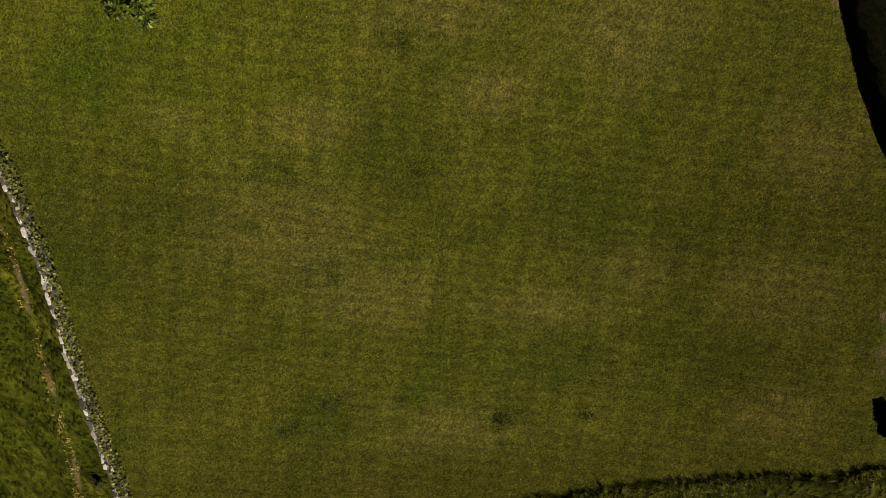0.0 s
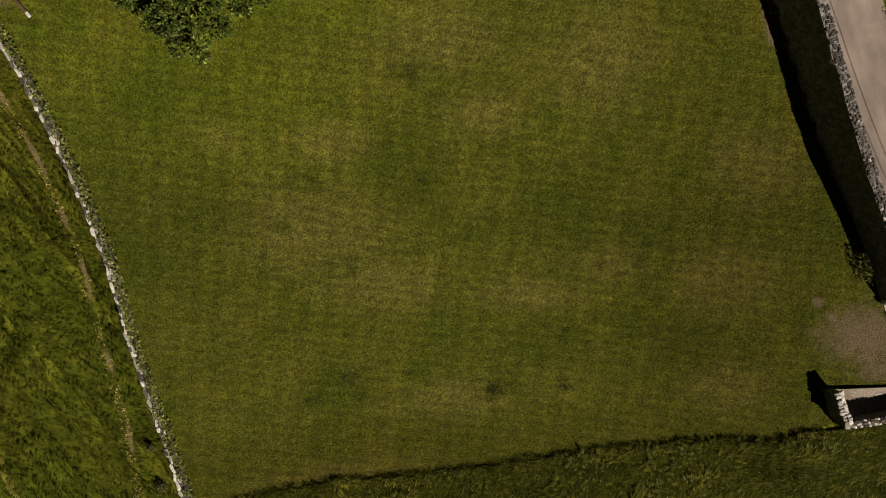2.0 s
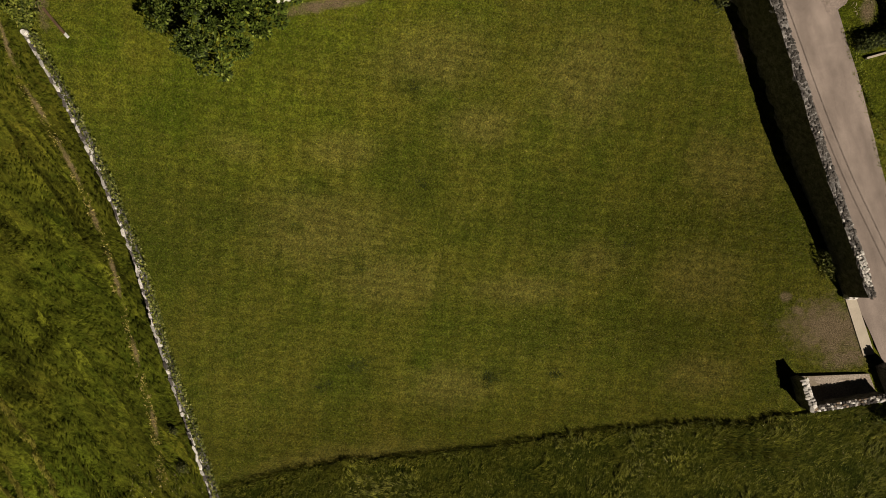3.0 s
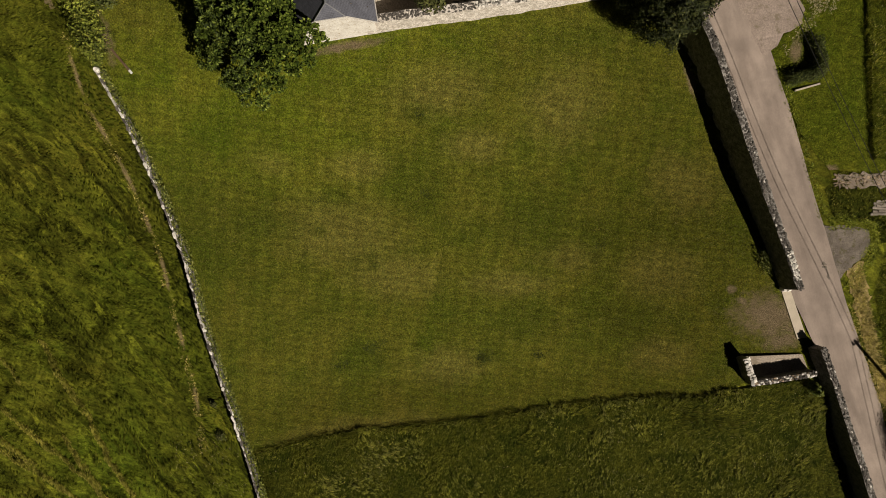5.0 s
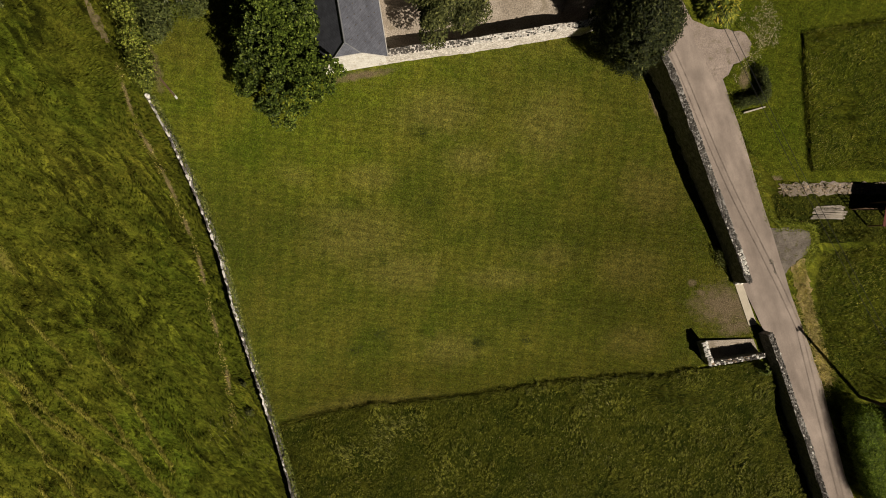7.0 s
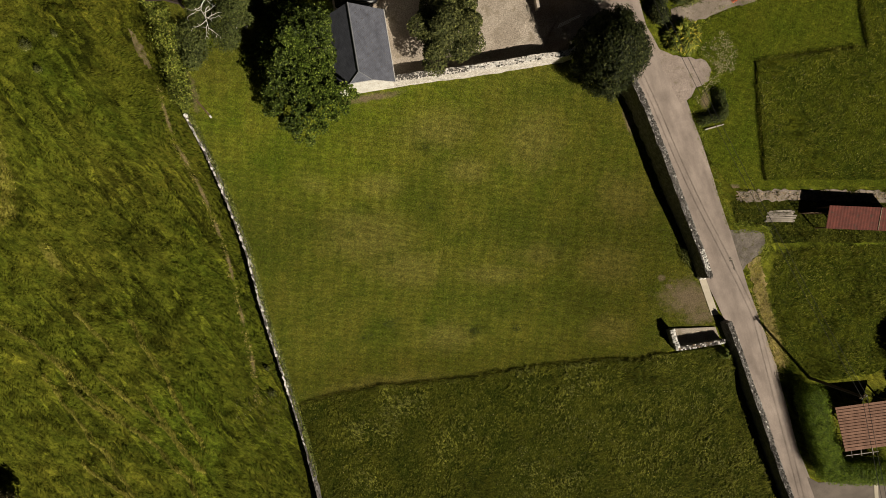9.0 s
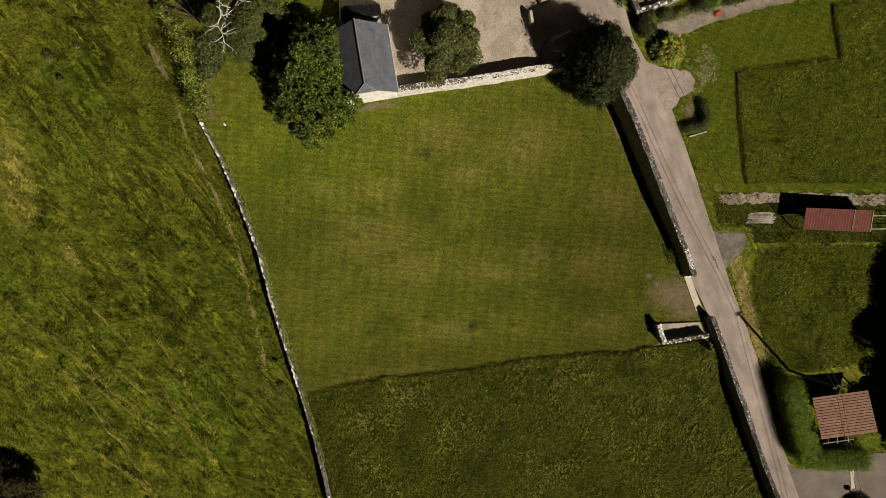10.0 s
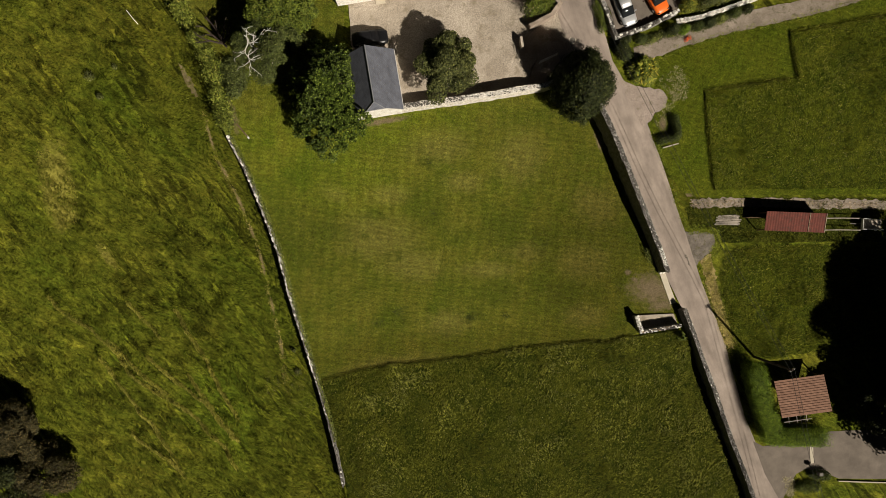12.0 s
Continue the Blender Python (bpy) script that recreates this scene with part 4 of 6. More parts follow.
MEADOW_E = [(34.06, -1.19), (36.19, -0.40), (46.00, -0.20), (74.34, -0.20), (74.34, -13.09), (45.61, -13.29), (41.24, -14.28), (38.27, -13.88), (35.49, -11.90), (34.57, -7.93), (33.54, -4.16)]

LAWN = [(x, y - 0.12 * (k < 10)) for k, (x, y) in enumerate(LAWN)]
MEADOW = [(x, y - 0.12 * (k < 10)) for k, (x, y) in enumerate(MEADOW)]
build_ground()
sheet("lawn", LAWN, M_LAWN, 0.02, 0.5, 0.05, grid=1.6, label="mown lawn with dry straw-coloured patches", category="lawn")
sheet("meadow", MEADOW, M_MEADOW, 0.18, 0.6, 0.08, label="dense standing mat of uncut olive-green meadow grass", category="meadow", seed=2, skirt=0.26)
sheet("road", ROAD_W + ROAD_E, M_ROAD, 0.05, 1.0, 0.03, grid=1.5, label="narrow pale worn asphalt lane", category="road", seed=3)
sheet("courtyard", YARD, M_GRAVEL, 0.04, 0.6, 0.05, label="pale beige gravel yard", category="courtyard", seed=4)
sheet("lawn_east", LAWN_NE, M_GREEN, 0.02, 0.6, 0.06, label="short green lawn beside the lane", category="lawn", seed=5)
sheet("meadow_north_east", MEADOW_NE, M_MEADOW_G, 0.26, 0.6, 0.08, label="dense standing mat of uncut green grass", category="meadow", seed=6, skirt=0.5)
sheet("meadow_east", MEADOW_E, M_MEADOW_G, 0.03, 0.4, 0.3, label="dense standing mat of uncut green grass", category="meadow", seed=7)
sheet("pavement_pull_in", [(20.07, 19.15), (22.14, 18.26), (23.8, 18.1), (25.34, 17.8), (25.9, 16.9), (25.6, 15.9), (24.5, 15.2), (23.75, 14.1), (23.3, 13.6), (22.3, 14.7)], M_PULL, 0.056, 0.4, 0.1, label="gravelly pull-in beside the lane", category="pavement", seed=8)
sheet("pavement_drive", [(38.96, -24.99), (40.25, -25.68), (46.10, -24.99), (48.38, -23.70), (51.55, -23.50), (74.34, -23.40), (74.34, -30.04), (50.07, -29.94), (47.79, -29.05), (45.80, -28.66), (44.61, -29.35), (43.82, -31.23), (43.03, -33.22), (40.65, -29.25)], M_DRIVE, 0.056, 0.8, 0.03, label="grey asphalt drive", category="pavement", seed=9)
sheet("garden_path", [(21.93, 20.57), (26.54, 22.36), (33.11, 24.32), (42.02, 26.15), (46.53, 27.33), (51.91, 29.19), (50.93, 30.85), (45.06, 28.70), (41.73, 28.01), (32.80, 26.36), (26.25, 24.30), (21.72, 22.60)], M_PATHG, 0.05, 0.5, 0.1, label="gravel garden path", category="path", seed=10)
sheet("verge_dry", [(31.05, -1.98), (32.19, -1.19), (32.91, -3.17), (33.43, -5.94), (34.16, -8.32), (35.18, -11.30), (35.89, -12.89), (34.98, -12.49), (33.33, -8.51), (31.77, -4.54)], M_STRAW, 0.05, 0.3, 0.2, label="dry straw-yellow verge", category="verge", seed=12)
sheet("pavement_wayside", [(28.15, 1.67), (30.13, 1.57), (31.56, 1.28), (32.60, 0.98), (32.71, -0.20), (31.87, -1.29), (31.05, -1.98), (30.13, -2.96), (29.33, -2.17), (28.34, 0.19)], M_GRIT, 0.042, 0.3, 0.2, label="dirty grit at the lane side", category="pavement", seed=13)
sheet("verge_straw", [(29.72, 4.33), (34.66, 4.45), (41.62, 4.31), (55.50, 3.96), (55.45, 5.15), (41.59, 5.39), (34.22, 5.54), (29.49, 5.40)], M_PATHG, 0.06, 0.4, 0.15, label="dry grass strip under the field stones", category="verge", seed=22)
sheet("verge_bed", [(28.83, 4.13), (29.69, 5.50), (74.25, 5.44), (74.34, 0.20), (33.64, 0.20), (33.02, 1.88), (29.73, 1.97)], M_MEADOW, 0.03, 0.5, 0.1, label="rough grassy strip round the old shed", category="verge", seed=14)
sheet("trodden_bank", [(-31.5, 21.8), (-30.7, 21.1), (-30.0, 19.8), (-29.5, 18.6), (-29.1, 17.8), (-29.6, 17.8), (-30.3, 18.6), (-30.9, 19.8), (-31.3, 20.6)], M_DIRT, 0.10, 0.3, 0.14, grid=0.5, label="bare earth bank below the hedge", category="bank", seed=16)

# ---- walls ----
EAST_PATH = [(26.36, -3.2), (25.3, -0.5), (24.25, 1.9), (22.8, 5.2), (21.4, 8.2), (19.85, 11.2), (18.2, 14.3), (15.6, 18.5), (12.9, 20.3)]
SOUTH_PATH = [(44.2, -46.5), (38.45, -31.1), (37.6, -28.9), (36.0, -25.3), (34.55, -21.75), (33.2, -18.2), (31.65, -14.7), (30.25, -11.2), (28.8, -7.85)]
COURT_PATH = [(12.5, 18.5), (11.5, 18.1), (8.85, 17.77), (5.5, 17.2), (3.1, 16.87), (0.65, 16.55), (-1.85, 16.25), (-4.75, 15.85), (-5.6, 15.7)]
WEST_PATH = [(-13.20, -30.8), (-14.0, -26.3), (-14.95, -21.8), (-16.25, -16.75), (-17.1, -13.6), (-17.85, -11.0), (-18.5, -8.6), (-19.15, -6.2), (-19.8, -3.0), (-20.45, -0.3), (-21.3, 2.2), (-22.4, 5.5), (-23.75, 9.4), (-25.2, 12.7)]
wall_east = wall_run("wall_east", EAST_PATH, 0.56, 2.15, M_STONE, "tall grey rubble stone wall along the lane", 0.22, below=2.2, seed=3)
wall_south_east = wall_run("wall_south_east", SOUTH_PATH, 0.5, 1.5, M_STONE, "grey rubble stone wall between meadow and lane", 0.15, below=2.2, seed=4)
wall_court = wall_run("wall_court", COURT_PATH, 0.58, 1.8, M_LIME, "old limewashed rubble wall of the yard", 0.08, seed=5)
wall_west = wall_run("wall_west", WEST_PATH, 0.34, 0.55, M_STONE, "low dry-stone wall overgrown with ivy", 0.1, below=2.6, seed=6)


def coping(parent, path, h, width, size, meshes, seed, limit, base_of=level, pale=0.0, start=0.0, rows=2, thick=0.16):
    """Loose stones along the top of a wall: the first ones single, those farther off joined."""
    r = random.Random(seed)
    n, verts, faces = 0, [], []
    for p, d, s in along(path, size * 0.92):
        if s < start:
            continue
        side = Vector((-d.y, d.x))
        for k in range(rows):
            o = (k - (rows - 1) / 2) * width / rows + r.uniform(-0.04, 0.04)
            q = p + side * o + d * r.uniform(-0.45, 0.45) * size
            w = width / rows * r.uniform(0.8, 1.1)
            place = (q.x, q.y, float(base_of(p.x, p.y)) + h + r.uniform(-0.06, 0.05))
            scale = (size * r.uniform(0.55, 1.25), w, thick * r.uniform(0.7, 1.3))
            turn = math.atan2(d.y, d.x) + r.uniform(-0.35, 0.35)
            group = STONES_PALE if r.random() < pale else meshes
            if n < limit:
                stone(parent, group, *place, scale, turn, r)
            else:
                me, m, b = r.choice(meshes), Matrix.Translation(place) @ Matrix.Rotation(turn, 4, "Z") @ Matrix.Diagonal((*scale, 1)), len(verts)
                verts += [m @ v.co for v in me.vertices]
                faces += [tuple(b + i for i in f.vertices) for f in me.polygons]
            n += 1
    if verts:
        tagged(soup("loose_stones", verts, faces, meshes[0].materials[0], parent), kind="stuff")


coping(wall_west, WEST_PATH[3:], 0.57, 0.36, 0.46, STONES_GREY, 21, 180, pale=0.6, rows=2, thick=0.09)
coping(wall_west, WEST_PATH[:4], 0.55, 0.34, 0.34, STONES_GREY, 20, 110, pale=0.1, rows=2, thick=0.1)
coping(wall_east, EAST_PATH, 2.15, 0.54, 0.19, STONES_GREY, 22, 280, rows=4, pale=0.04, thick=0.1)
coping(wall_east, [(26.1, -2.5), (25.35, -0.5)], 2.21, 0.46, 0.18, STONES_PALE, 26, 60, rows=4, thick=0.11)
coping(wall_south_east, SOUTH_PATH[::-1], 1.5, 0.48, 0.21, STONES_GREY, 23, 300, rows=4, pale=0.05, thick=0.1)
coping(wall_court, COURT_PATH, 1.79, 0.56, 0.19, STONES_GREY, 24, 300, rows=5, pale=0.7, thick=0.08)

tagged(box_part("kerb_hedge", pose(26.5, 11.55, lz(26.5, 11.55) + 0.08, 0, 0, 15.7), (1.9, 0.12, 0.18), M_CONC, None, 0.02), "short pale kerb under the clipped hedge", "kerb", kind="structure")

# gateway sill
sheet("pavement_sill", [(25.93, -3.15), (26.67, -3.25), (28.29, -7.19), (27.56, -7.29)], M_CONC, 0.09, 1.0, 0.0, label="pale concrete sill across the gateway", category="pavement", seed=19)


# ---- the barn ----
def roof_slab(bm, corners, thick):
    """A sloping slab from its upper corners, with UVs in metres along the slope."""
    uv = bm.loops.layers.uv.verify()
    top = [bm.verts.new(c) for c in corners]
    n = (Vector(corners[1]) - Vector(corners[0])).cross(Vector(corners[2]) - Vector(corners[0])).normalized()
    if n.z < 0:
        n = -n
    bot = [bm.verts.new(Vector(c) - n * thick) for c in corners]
    fs = [bm.faces.new(top), bm.faces.new(list(reversed(bot)))]
    for i in range(len(top)):
        j = (i + 1) % len(top)
        fs.append(bm.faces.new((top[i], bot[i], bot[j], top[j])))
    a = Vector((n.y, -n.x, 0)).normalized()
    b = n.cross(a)
    for f in fs:
        for lp in f.loops:
            lp[uv].uv = (lp.vert.co.dot(a), lp.vert.co.dot(b))
    bmesh.ops.recalc_face_normals(bm, faces=fs)


def barn():
    """A small rendered barn with a slate roof and a half hip at its south gable."""
    cx, cy, turn = -8.1, 18.28, radians(9.1)
    z0 = lz(cx, 16.0) - 0.2
    t = thing("stone_barn", "small cream-rendered barn with a blue-grey slate half-hipped roof", "barn")
    t.location = (cx, cy, z0)
    t.rotation_euler = (0, 0, turn)
    W, Ln, eave, ridge = 2.75, 3.3, 2.75, 5.5
    bm = bmesh.new()
    # walls with a south gable cut at the hip
    hipz, hx = 4.4, 0.95
    def ring(y, x_in):
        return [(-W + x_in, y, 0), (W - x_in, y, 0), (W - x_in, y, eave), (hx - x_in, y, hipz), (-hx + x_in, y, hipz), (-W + x_in, y, eave)]
    def ring_n(y):
        return [(-W, y, 0), (W, y, 0), (W, y, eave), (0.05, y, ridge - 0.1), (-0.05, y, ridge - 0.1), (-W, y, eave)]
    a = [bm.verts.new(c) for c in ring(-Ln, 0)]
    b = [bm.verts.new(c) for c in ring_n(Ln)]
    for i in range(6):
        bm.faces.new((a[i], a[(i + 1) % 6], b[(i + 1) % 6], b[i]))
    bm.faces.new(list(reversed(a)))
    bm.faces.new(b)
    bmesh.ops.recalc_face_normals(bm, faces=bm.faces[:])
    part("wall", bm, M_RENDER, t)
    e = 3.0
    zr, ze = ridge + 0.12, eave - 0.1
    ys, yn, yh = -Ln - 0.15, Ln + 0.15, -Ln + 0.52
    sl = (zr - ze) / e
    zx = lambda x: zr - sl * abs(x)
    k = 1.05
    bm = bmesh.new()
    roof_slab(bm, [(0, yn, zr), (0, yh, zr), (-k, ys, zx(k)), (-e, ys, ze), (-e, yn, ze)], 0.09)
    part("roof", bm, M_SLATE, t, "blue-grey slate slope")
    bm = bmesh.new()
    roof_slab(bm, [(0, yh, zr), (0, yn, zr), (e, yn, ze), (e, ys, ze), (k, ys, zx(k))], 0.09)
    part("roof", bm, M_SLATE, t, "blue-grey slate slope")
    bm = bmesh.new()
    roof_slab(bm, [(0, yh, zr), (k, ys, zx(k)), (-k, ys, zx(k))], 0.09)
    part("hip", bm, M_SLATE, t, "slate half hip")
    for nm, p, q, rad in (("ridge_cap", (0, yn, zr + 0.01), (0, yh, zr + 0.01), 0.07), ("hip_cap", (0, yh, zr), (k, ys, zx(k)), 0.045), ("hip_cap", (0, yh, zr), (-k, ys, zx(k)), 0.045),
                          ("verge_strip", (-e, ys, ze), (-e, yn, ze), 0.05), ("verge_strip", (e, ys, ze), (e, yn, ze), 0.05), ("verge_strip", (-k, ys, zx(k)), (-e, ys, ze), 0.04), ("verge_strip", (k, ys, zx(k)), (e, ys, ze), 0.04), ("verge_strip", (-k, ys - 0.02, zx(k)), (k, ys - 0.02, zx(k)), 0.04)):
        bm = bmesh.new()
        tube(bm, [p, Vector(p).lerp(Vector(q), 0.5), q], [rad] * 3, 6)
        part(nm, bm, M_VERGE if nm == "verge_strip" else M_ZINC, t)
    # snow hooks on the sunny slope
    for i in range(5):
        for j in range(7):
            x = 0.5 + 0.5 * i
            y = -2.5 + 0.85 * j + (0.4 if i % 2 else 0)
            box_part("snow_hook", Matrix.Translation((x, y, zx(x) + 0.03)), (0.10, 0.05, 0.05), M_IRON, t, 0)
    box_part("door", Matrix.Translation((W + 0.02, 0.3, 1.1)), (0.06, 1.1, 2.1), M_TIMBER, t, 0.01, "brown plank door")
    return t


barn()


# ---- the house beyond the yard ----
def house():
    z0 = lz(-8.78, 28.27) - 0.2
    t = thing("house", "white-rendered house at the back of the gravel yard", "house")
    t.location = (-8.98, 32.36, z0)
    t.rotation_euler = (0, 0, radians(9))
    w, d, h = 3.9, 4.3, 5.2
    th = 0.35
    for nm, m, s in (("wall", Matrix.Translation((0, -d + th / 2, h / 2)), (2 * w, th, h)), ("wall", Matrix.Translation((0, d - th / 2, h / 2)), (2 * w, th, h)),
                     ("wall", Matrix.Translation((-w + th / 2, 0, h / 2)), (th, 2 * d - 2 * th - 0.01, h)), ("wall", Matrix.Translation((w - th / 2, 0, h / 2)), (th, 2 * d - 2 * th - 0.01, h))):
        box_part(nm, m, s, M_RENDER, t, 0.02)
    bm = bmesh.new()
    roof_slab(bm, [(0, -d - 0.2, h + 2.8), (0, d + 0.2, h + 2.8), (-w - 0.2, d + 0.2, h - 0.1), (-w - 0.2, -d - 0.2, h - 0.1)], 0.1)
    part("roof", bm, M_SLATE, t)
    bm = bmesh.new()
    roof_slab(bm, [(0, d + 0.2, h + 2.8), (0, -d - 0.2, h + 2.8), (w + 0.2, -d - 0.2, h - 0.1), (w + 0.2, d + 0.2, h - 0.1)], 0.1)
    part("roof", bm, M_SLATE, t)
    box_part("step", Matrix.Translation((1.0, -d - 0.3, 0.22)), (1.1, 0.55, 0.2), M_CONC, t, 0.02)


house()


# ---- roofless stone pen by the gateway ----
def pen():
    r = random.Random(5)
    t = thing("stone_pen", "small roofless pen of pale rubble stone with a gravel floor", "shed")
    z0 = lz(25.09, -9.35)
    a, b, c, d = Vector((23.15, -8.7)), Vector((23.75, -10.6)), Vector((28.5, -9.85)), Vector((28.0, -8.5))
    def run(name, p, q, w, h, mat):
        bm = bmesh.new()
        dd = (q - p)
        n = max(2, int(dd.length / 0.45))
        box_rows = []
        side = Vector((-dd.y, dd.x)).normalized()
        for i in range(n + 1):
            o = p.lerp(q, i / n)
            ring = []
            for s, f in ((1, 0), (1, 0.5), (1, 1), (-1, 1), (-1, 0.5), (-1, 0)):
                x = o + side * s * (w / 2 + r.uniform(-0.03, 0.03))
                ring.append(bm.verts.new((x.x, x.y, z0 - 0.5 * (f == 0) + h * f + r.uniform(-0.03, 0.03))))
            box_rows.append(ring)
        for u, v in zip(box_rows, box_rows[1:]):
            for k in range(5):
                bm.faces.new((u[k], v[k], v[k + 1], u[k + 1]))
        bm.faces.new(box_rows[0])
        bm.faces.new(list(reversed(box_rows[-1])))
        bmesh.ops.recalc_face_normals(bm, faces=bm.faces[:])
        return part(name, bm, mat, t)
    w1 = run("wall", b, c, 0.42, 1.25, M_STONE)
    w2 = run("wall", a, b + Vector((0, 0.22)), 0.48, 1.35, M_STONE)
    for w, p, q, h, ms, wd, rows in ((w1, b, c, 1.28, STONES_GREY, 0.44, 3), (w2, a, b, 1.37, STONES_PALE, 0.5, 2)):
        for o, dd, s in along([p, q], 0.2):
            side = Vector((-dd.y, dd.x))
            for k in range(rows):
                x = o + side * ((k - (rows - 1) / 2) * wd / rows)
                stone(w, ms if r.random() < 0.5 else STONES_BROWN if r.random() < 0.4 else STONES_PALE, x.x + r.uniform(-0.05, 0.05), x.y, z0 + h + r.uniform(-0.05, 0.04), (0.32 * r.uniform(0.55, 1.2) / (1 if rows == 1 else 1.3), wd / rows * r.uniform(0.8, 1.15), 0.18), math.atan2(dd.y, dd.x) + r.uniform(-0.4, 0.4), r)
    bm = bmesh.new()
    vs = [bm.verts.new((p.x, p.y, z0 + k)) for k in (-0.6, 0.35) for p in (a, b, c, d)]
    for f in ((0, 1, 2, 3), (4, 5, 6, 7), (0, 1, 5, 4), (1, 2, 6, 5), (2, 3, 7, 6), (3, 0, 4, 7)):
        bm.faces.new([vs[i] for i in f])
    bmesh.ops.recalc_face_normals(bm, faces=bm.faces[:])
    part("floor", bm, M_GRAVEL, t, "pale gravel floor")


pen()


# ---- trees and hedges ----
def dome_oak():
    """A dense evergreen with a smooth egg-shaped crown."""
    x, y = 15.29, 17.70
    t = thing("holm_oak", "dense dark evergreen oak at the yard gate", "tree")
    t.location = (x, y, gz(x, y))
    r = np.random.RandomState(13)
    k = 780
    u = r.uniform(0, 1, k)
    th = r.uniform(0, 2 * np.pi, k)
    rad = 3.25 * np.sqrt(np.clip(1 - u ** 2.2, 0, 1)) * (1 + 0.08 * np.sin(4 * th + 2) + 0.06 * np.sin(9 * th + 14 * u) + 0.05 * np.sin(17 * u + 3 * th)) * r.uniform(0.78, 1.05, k)
    c = np.stack([rad * np.cos(th) * 0.95, rad * np.sin(th) * 1.1, 0.8 + 6.6 * u], 1)
    nc = np.stack([np.cos(th), np.sin(th), 0.2 + 1.3 * u], 1)
    nc /= np.linalg.norm(nc, axis=1, keepdims=True)
    p = np.repeat(c, 52, axis=0)
    nn = np.repeat(nc, 52, axis=0)
    d = r.normal(0, 1, p.shape)
    d /= np.linalg.norm(d, axis=1, keepdims=True)
    p = p + d * r.uniform(0.14, 0.5, (len(p), 1))
    nn = nn + 0.9 * d
    ok = p[:, 2] > 0.2
    p, nn = p[ok], nn[ok]
    leaf_mesh("crown", p, nn, 0.22, L_DARK, 13, t, 0.5, 0.5)
    bm = bmesh.new()
    limbs(bm, (0, 0, -0.2), (0, 0, 5.5), lobes((0, 0, 3.5), (2.5, 2.5, 2.5), 12, 1.0, 5), 0.26, 5)
    part("trunk", bm, M_BARK, t, smooth=True)


rosette_tree("chestnut_tree", "broad dark green chestnut tree beside the barn", -12.65, 16.95, 10.8, 5.3, 5.2, L_CHEST, 11, 640, 0.27, (0.91, 1.13))
tree("olive_tree", "rounded grey-green tree in the gravel yard", 0.28, 19.89, 5.6, 3.8, 2.3, 0.24, 700, 40, 0.95, L_OLIVE, M_BARK, 12, 0.18)
dome_oak()
tree("green_tree", "fresh green leafy tree at the lawn edge", -17.49, 26.26, 8.0, 3.5, 3.6, 0.28, 900, 26, 1.2, L_BRIGHT, M_BARK, 15, 0.22)


def birch():
    t = tree("birch_tree", "drooping grey-green birch with white bare limbs", -19.15, 21.19, 7.4, 3.7, 3.2, 0.2, 1000, 30, 1.1, L_BIRCH, M_PALE_BARK, 14, 0.16)
    r = random.Random(3)
    bm = bmesh.new()
    def fork(p, b, n, rad):
        pts, q = [p], p
        for k in range(n):
            b += r.uniform(-0.5, 0.5)
            q = q + Vector((math.cos(b) * 0.34, math.sin(b) * 0.34, r.uniform(-0.04, 0.12)))
            pts.append(q)
            if n > 3 and r.random() < 0.6:
                fork(q, b + r.choice((-0.9, 0.9)), n - 3, rad * 0.6)
        tube(bm, pts, [rad * (1 - 0.8 * k / n) for k in range(n + 1)], 5)
    for k in range(7):
        fork(Vector((-0.9 + r.uniform(-1.1, 1.1), 0.0 + r.uniform(-1.0, 1.0), 6.9)), k * 0.9 + r.uniform(-0.5, 0.5), r.choice((4, 5, 7)), 0.05)
    part("limb", bm, M_PALE_BARK, t, "white bare limbs")


birch()


def bare_tree(x, y):
    t = thing("bare_tree", "dead leafless dark tree with forked branches", "tree")
    t.location = (x, y, gz(x, y))
    r = random.Random(9)
    bm = bmesh.new()
    def grow(p, d, ln, rad, depth):
        q = p + d * ln
        tube(bm, [p, p.lerp(q, 0.5) + Vector((r.uniform(-0.05, 0.05), r.uniform(-0.05, 0.05), 0.03)), q], [rad, rad * 0.85, rad * 0.65], 5)
        if depth:
            for k in range(3 if depth > 2 else 2):
                e = (d + Vector((r.uniform(-0.8, 0.8), r.uniform(-0.8, 0.8), r.uniform(-0.1, 0.5)))).normalized()
                grow(q, e, ln * r.uniform(0.6, 0.85), rad * 0.62, depth - 1)
    grow(Vector((0, 0, -0.2)), Vector((0, 0, 1)), 1.3, 0.16, 0)
    for k in range(5):
        a = 0.7 + 0.6 * k
        grow(Vector((0, 0, 1.0)), Vector((math.cos(a), math.sin(a), 0.7)).normalized(), 1.45, 0.15, 2)
    part("branch", bm, M_DEAD, t)


bare_tree(-25.11, 23.04)

bush("hedgerow", "overgrown bright hazel hedgerow along the old wall", [(-25.1, 13.1), (-25.5, 15.0), (-25.9, 16.9), (-26.2, 19.1), (-26.6, 21.1), (-27.9, 23.0), (-28.9, 24.6), (-30.1, 27.2), (-30.9, 29.7)], 2.1, 2.0, 0.21, 12500, L_HEDGE, 31, 0.75, "hedge", base_of=level)
bush("dark_shrub", "dark green shrub beside the hedgerow", [(-24.24, 17.58), (-24.04, 19.53), (-24.62, 20.70)], 2.6, 2.0, 0.22, 4200, L_BIRCH, 32, 0.4)
bush("clipped_hedge", "clipped dark green L-shaped hedge beside the lane", [(25.0, 12.05), (26.95, 12.5), (27.0, 13.5), (26.6, 14.7)], 1.15, 1.1, 0.14, 5200, L_BOX, 33, 0.15, "hedge")
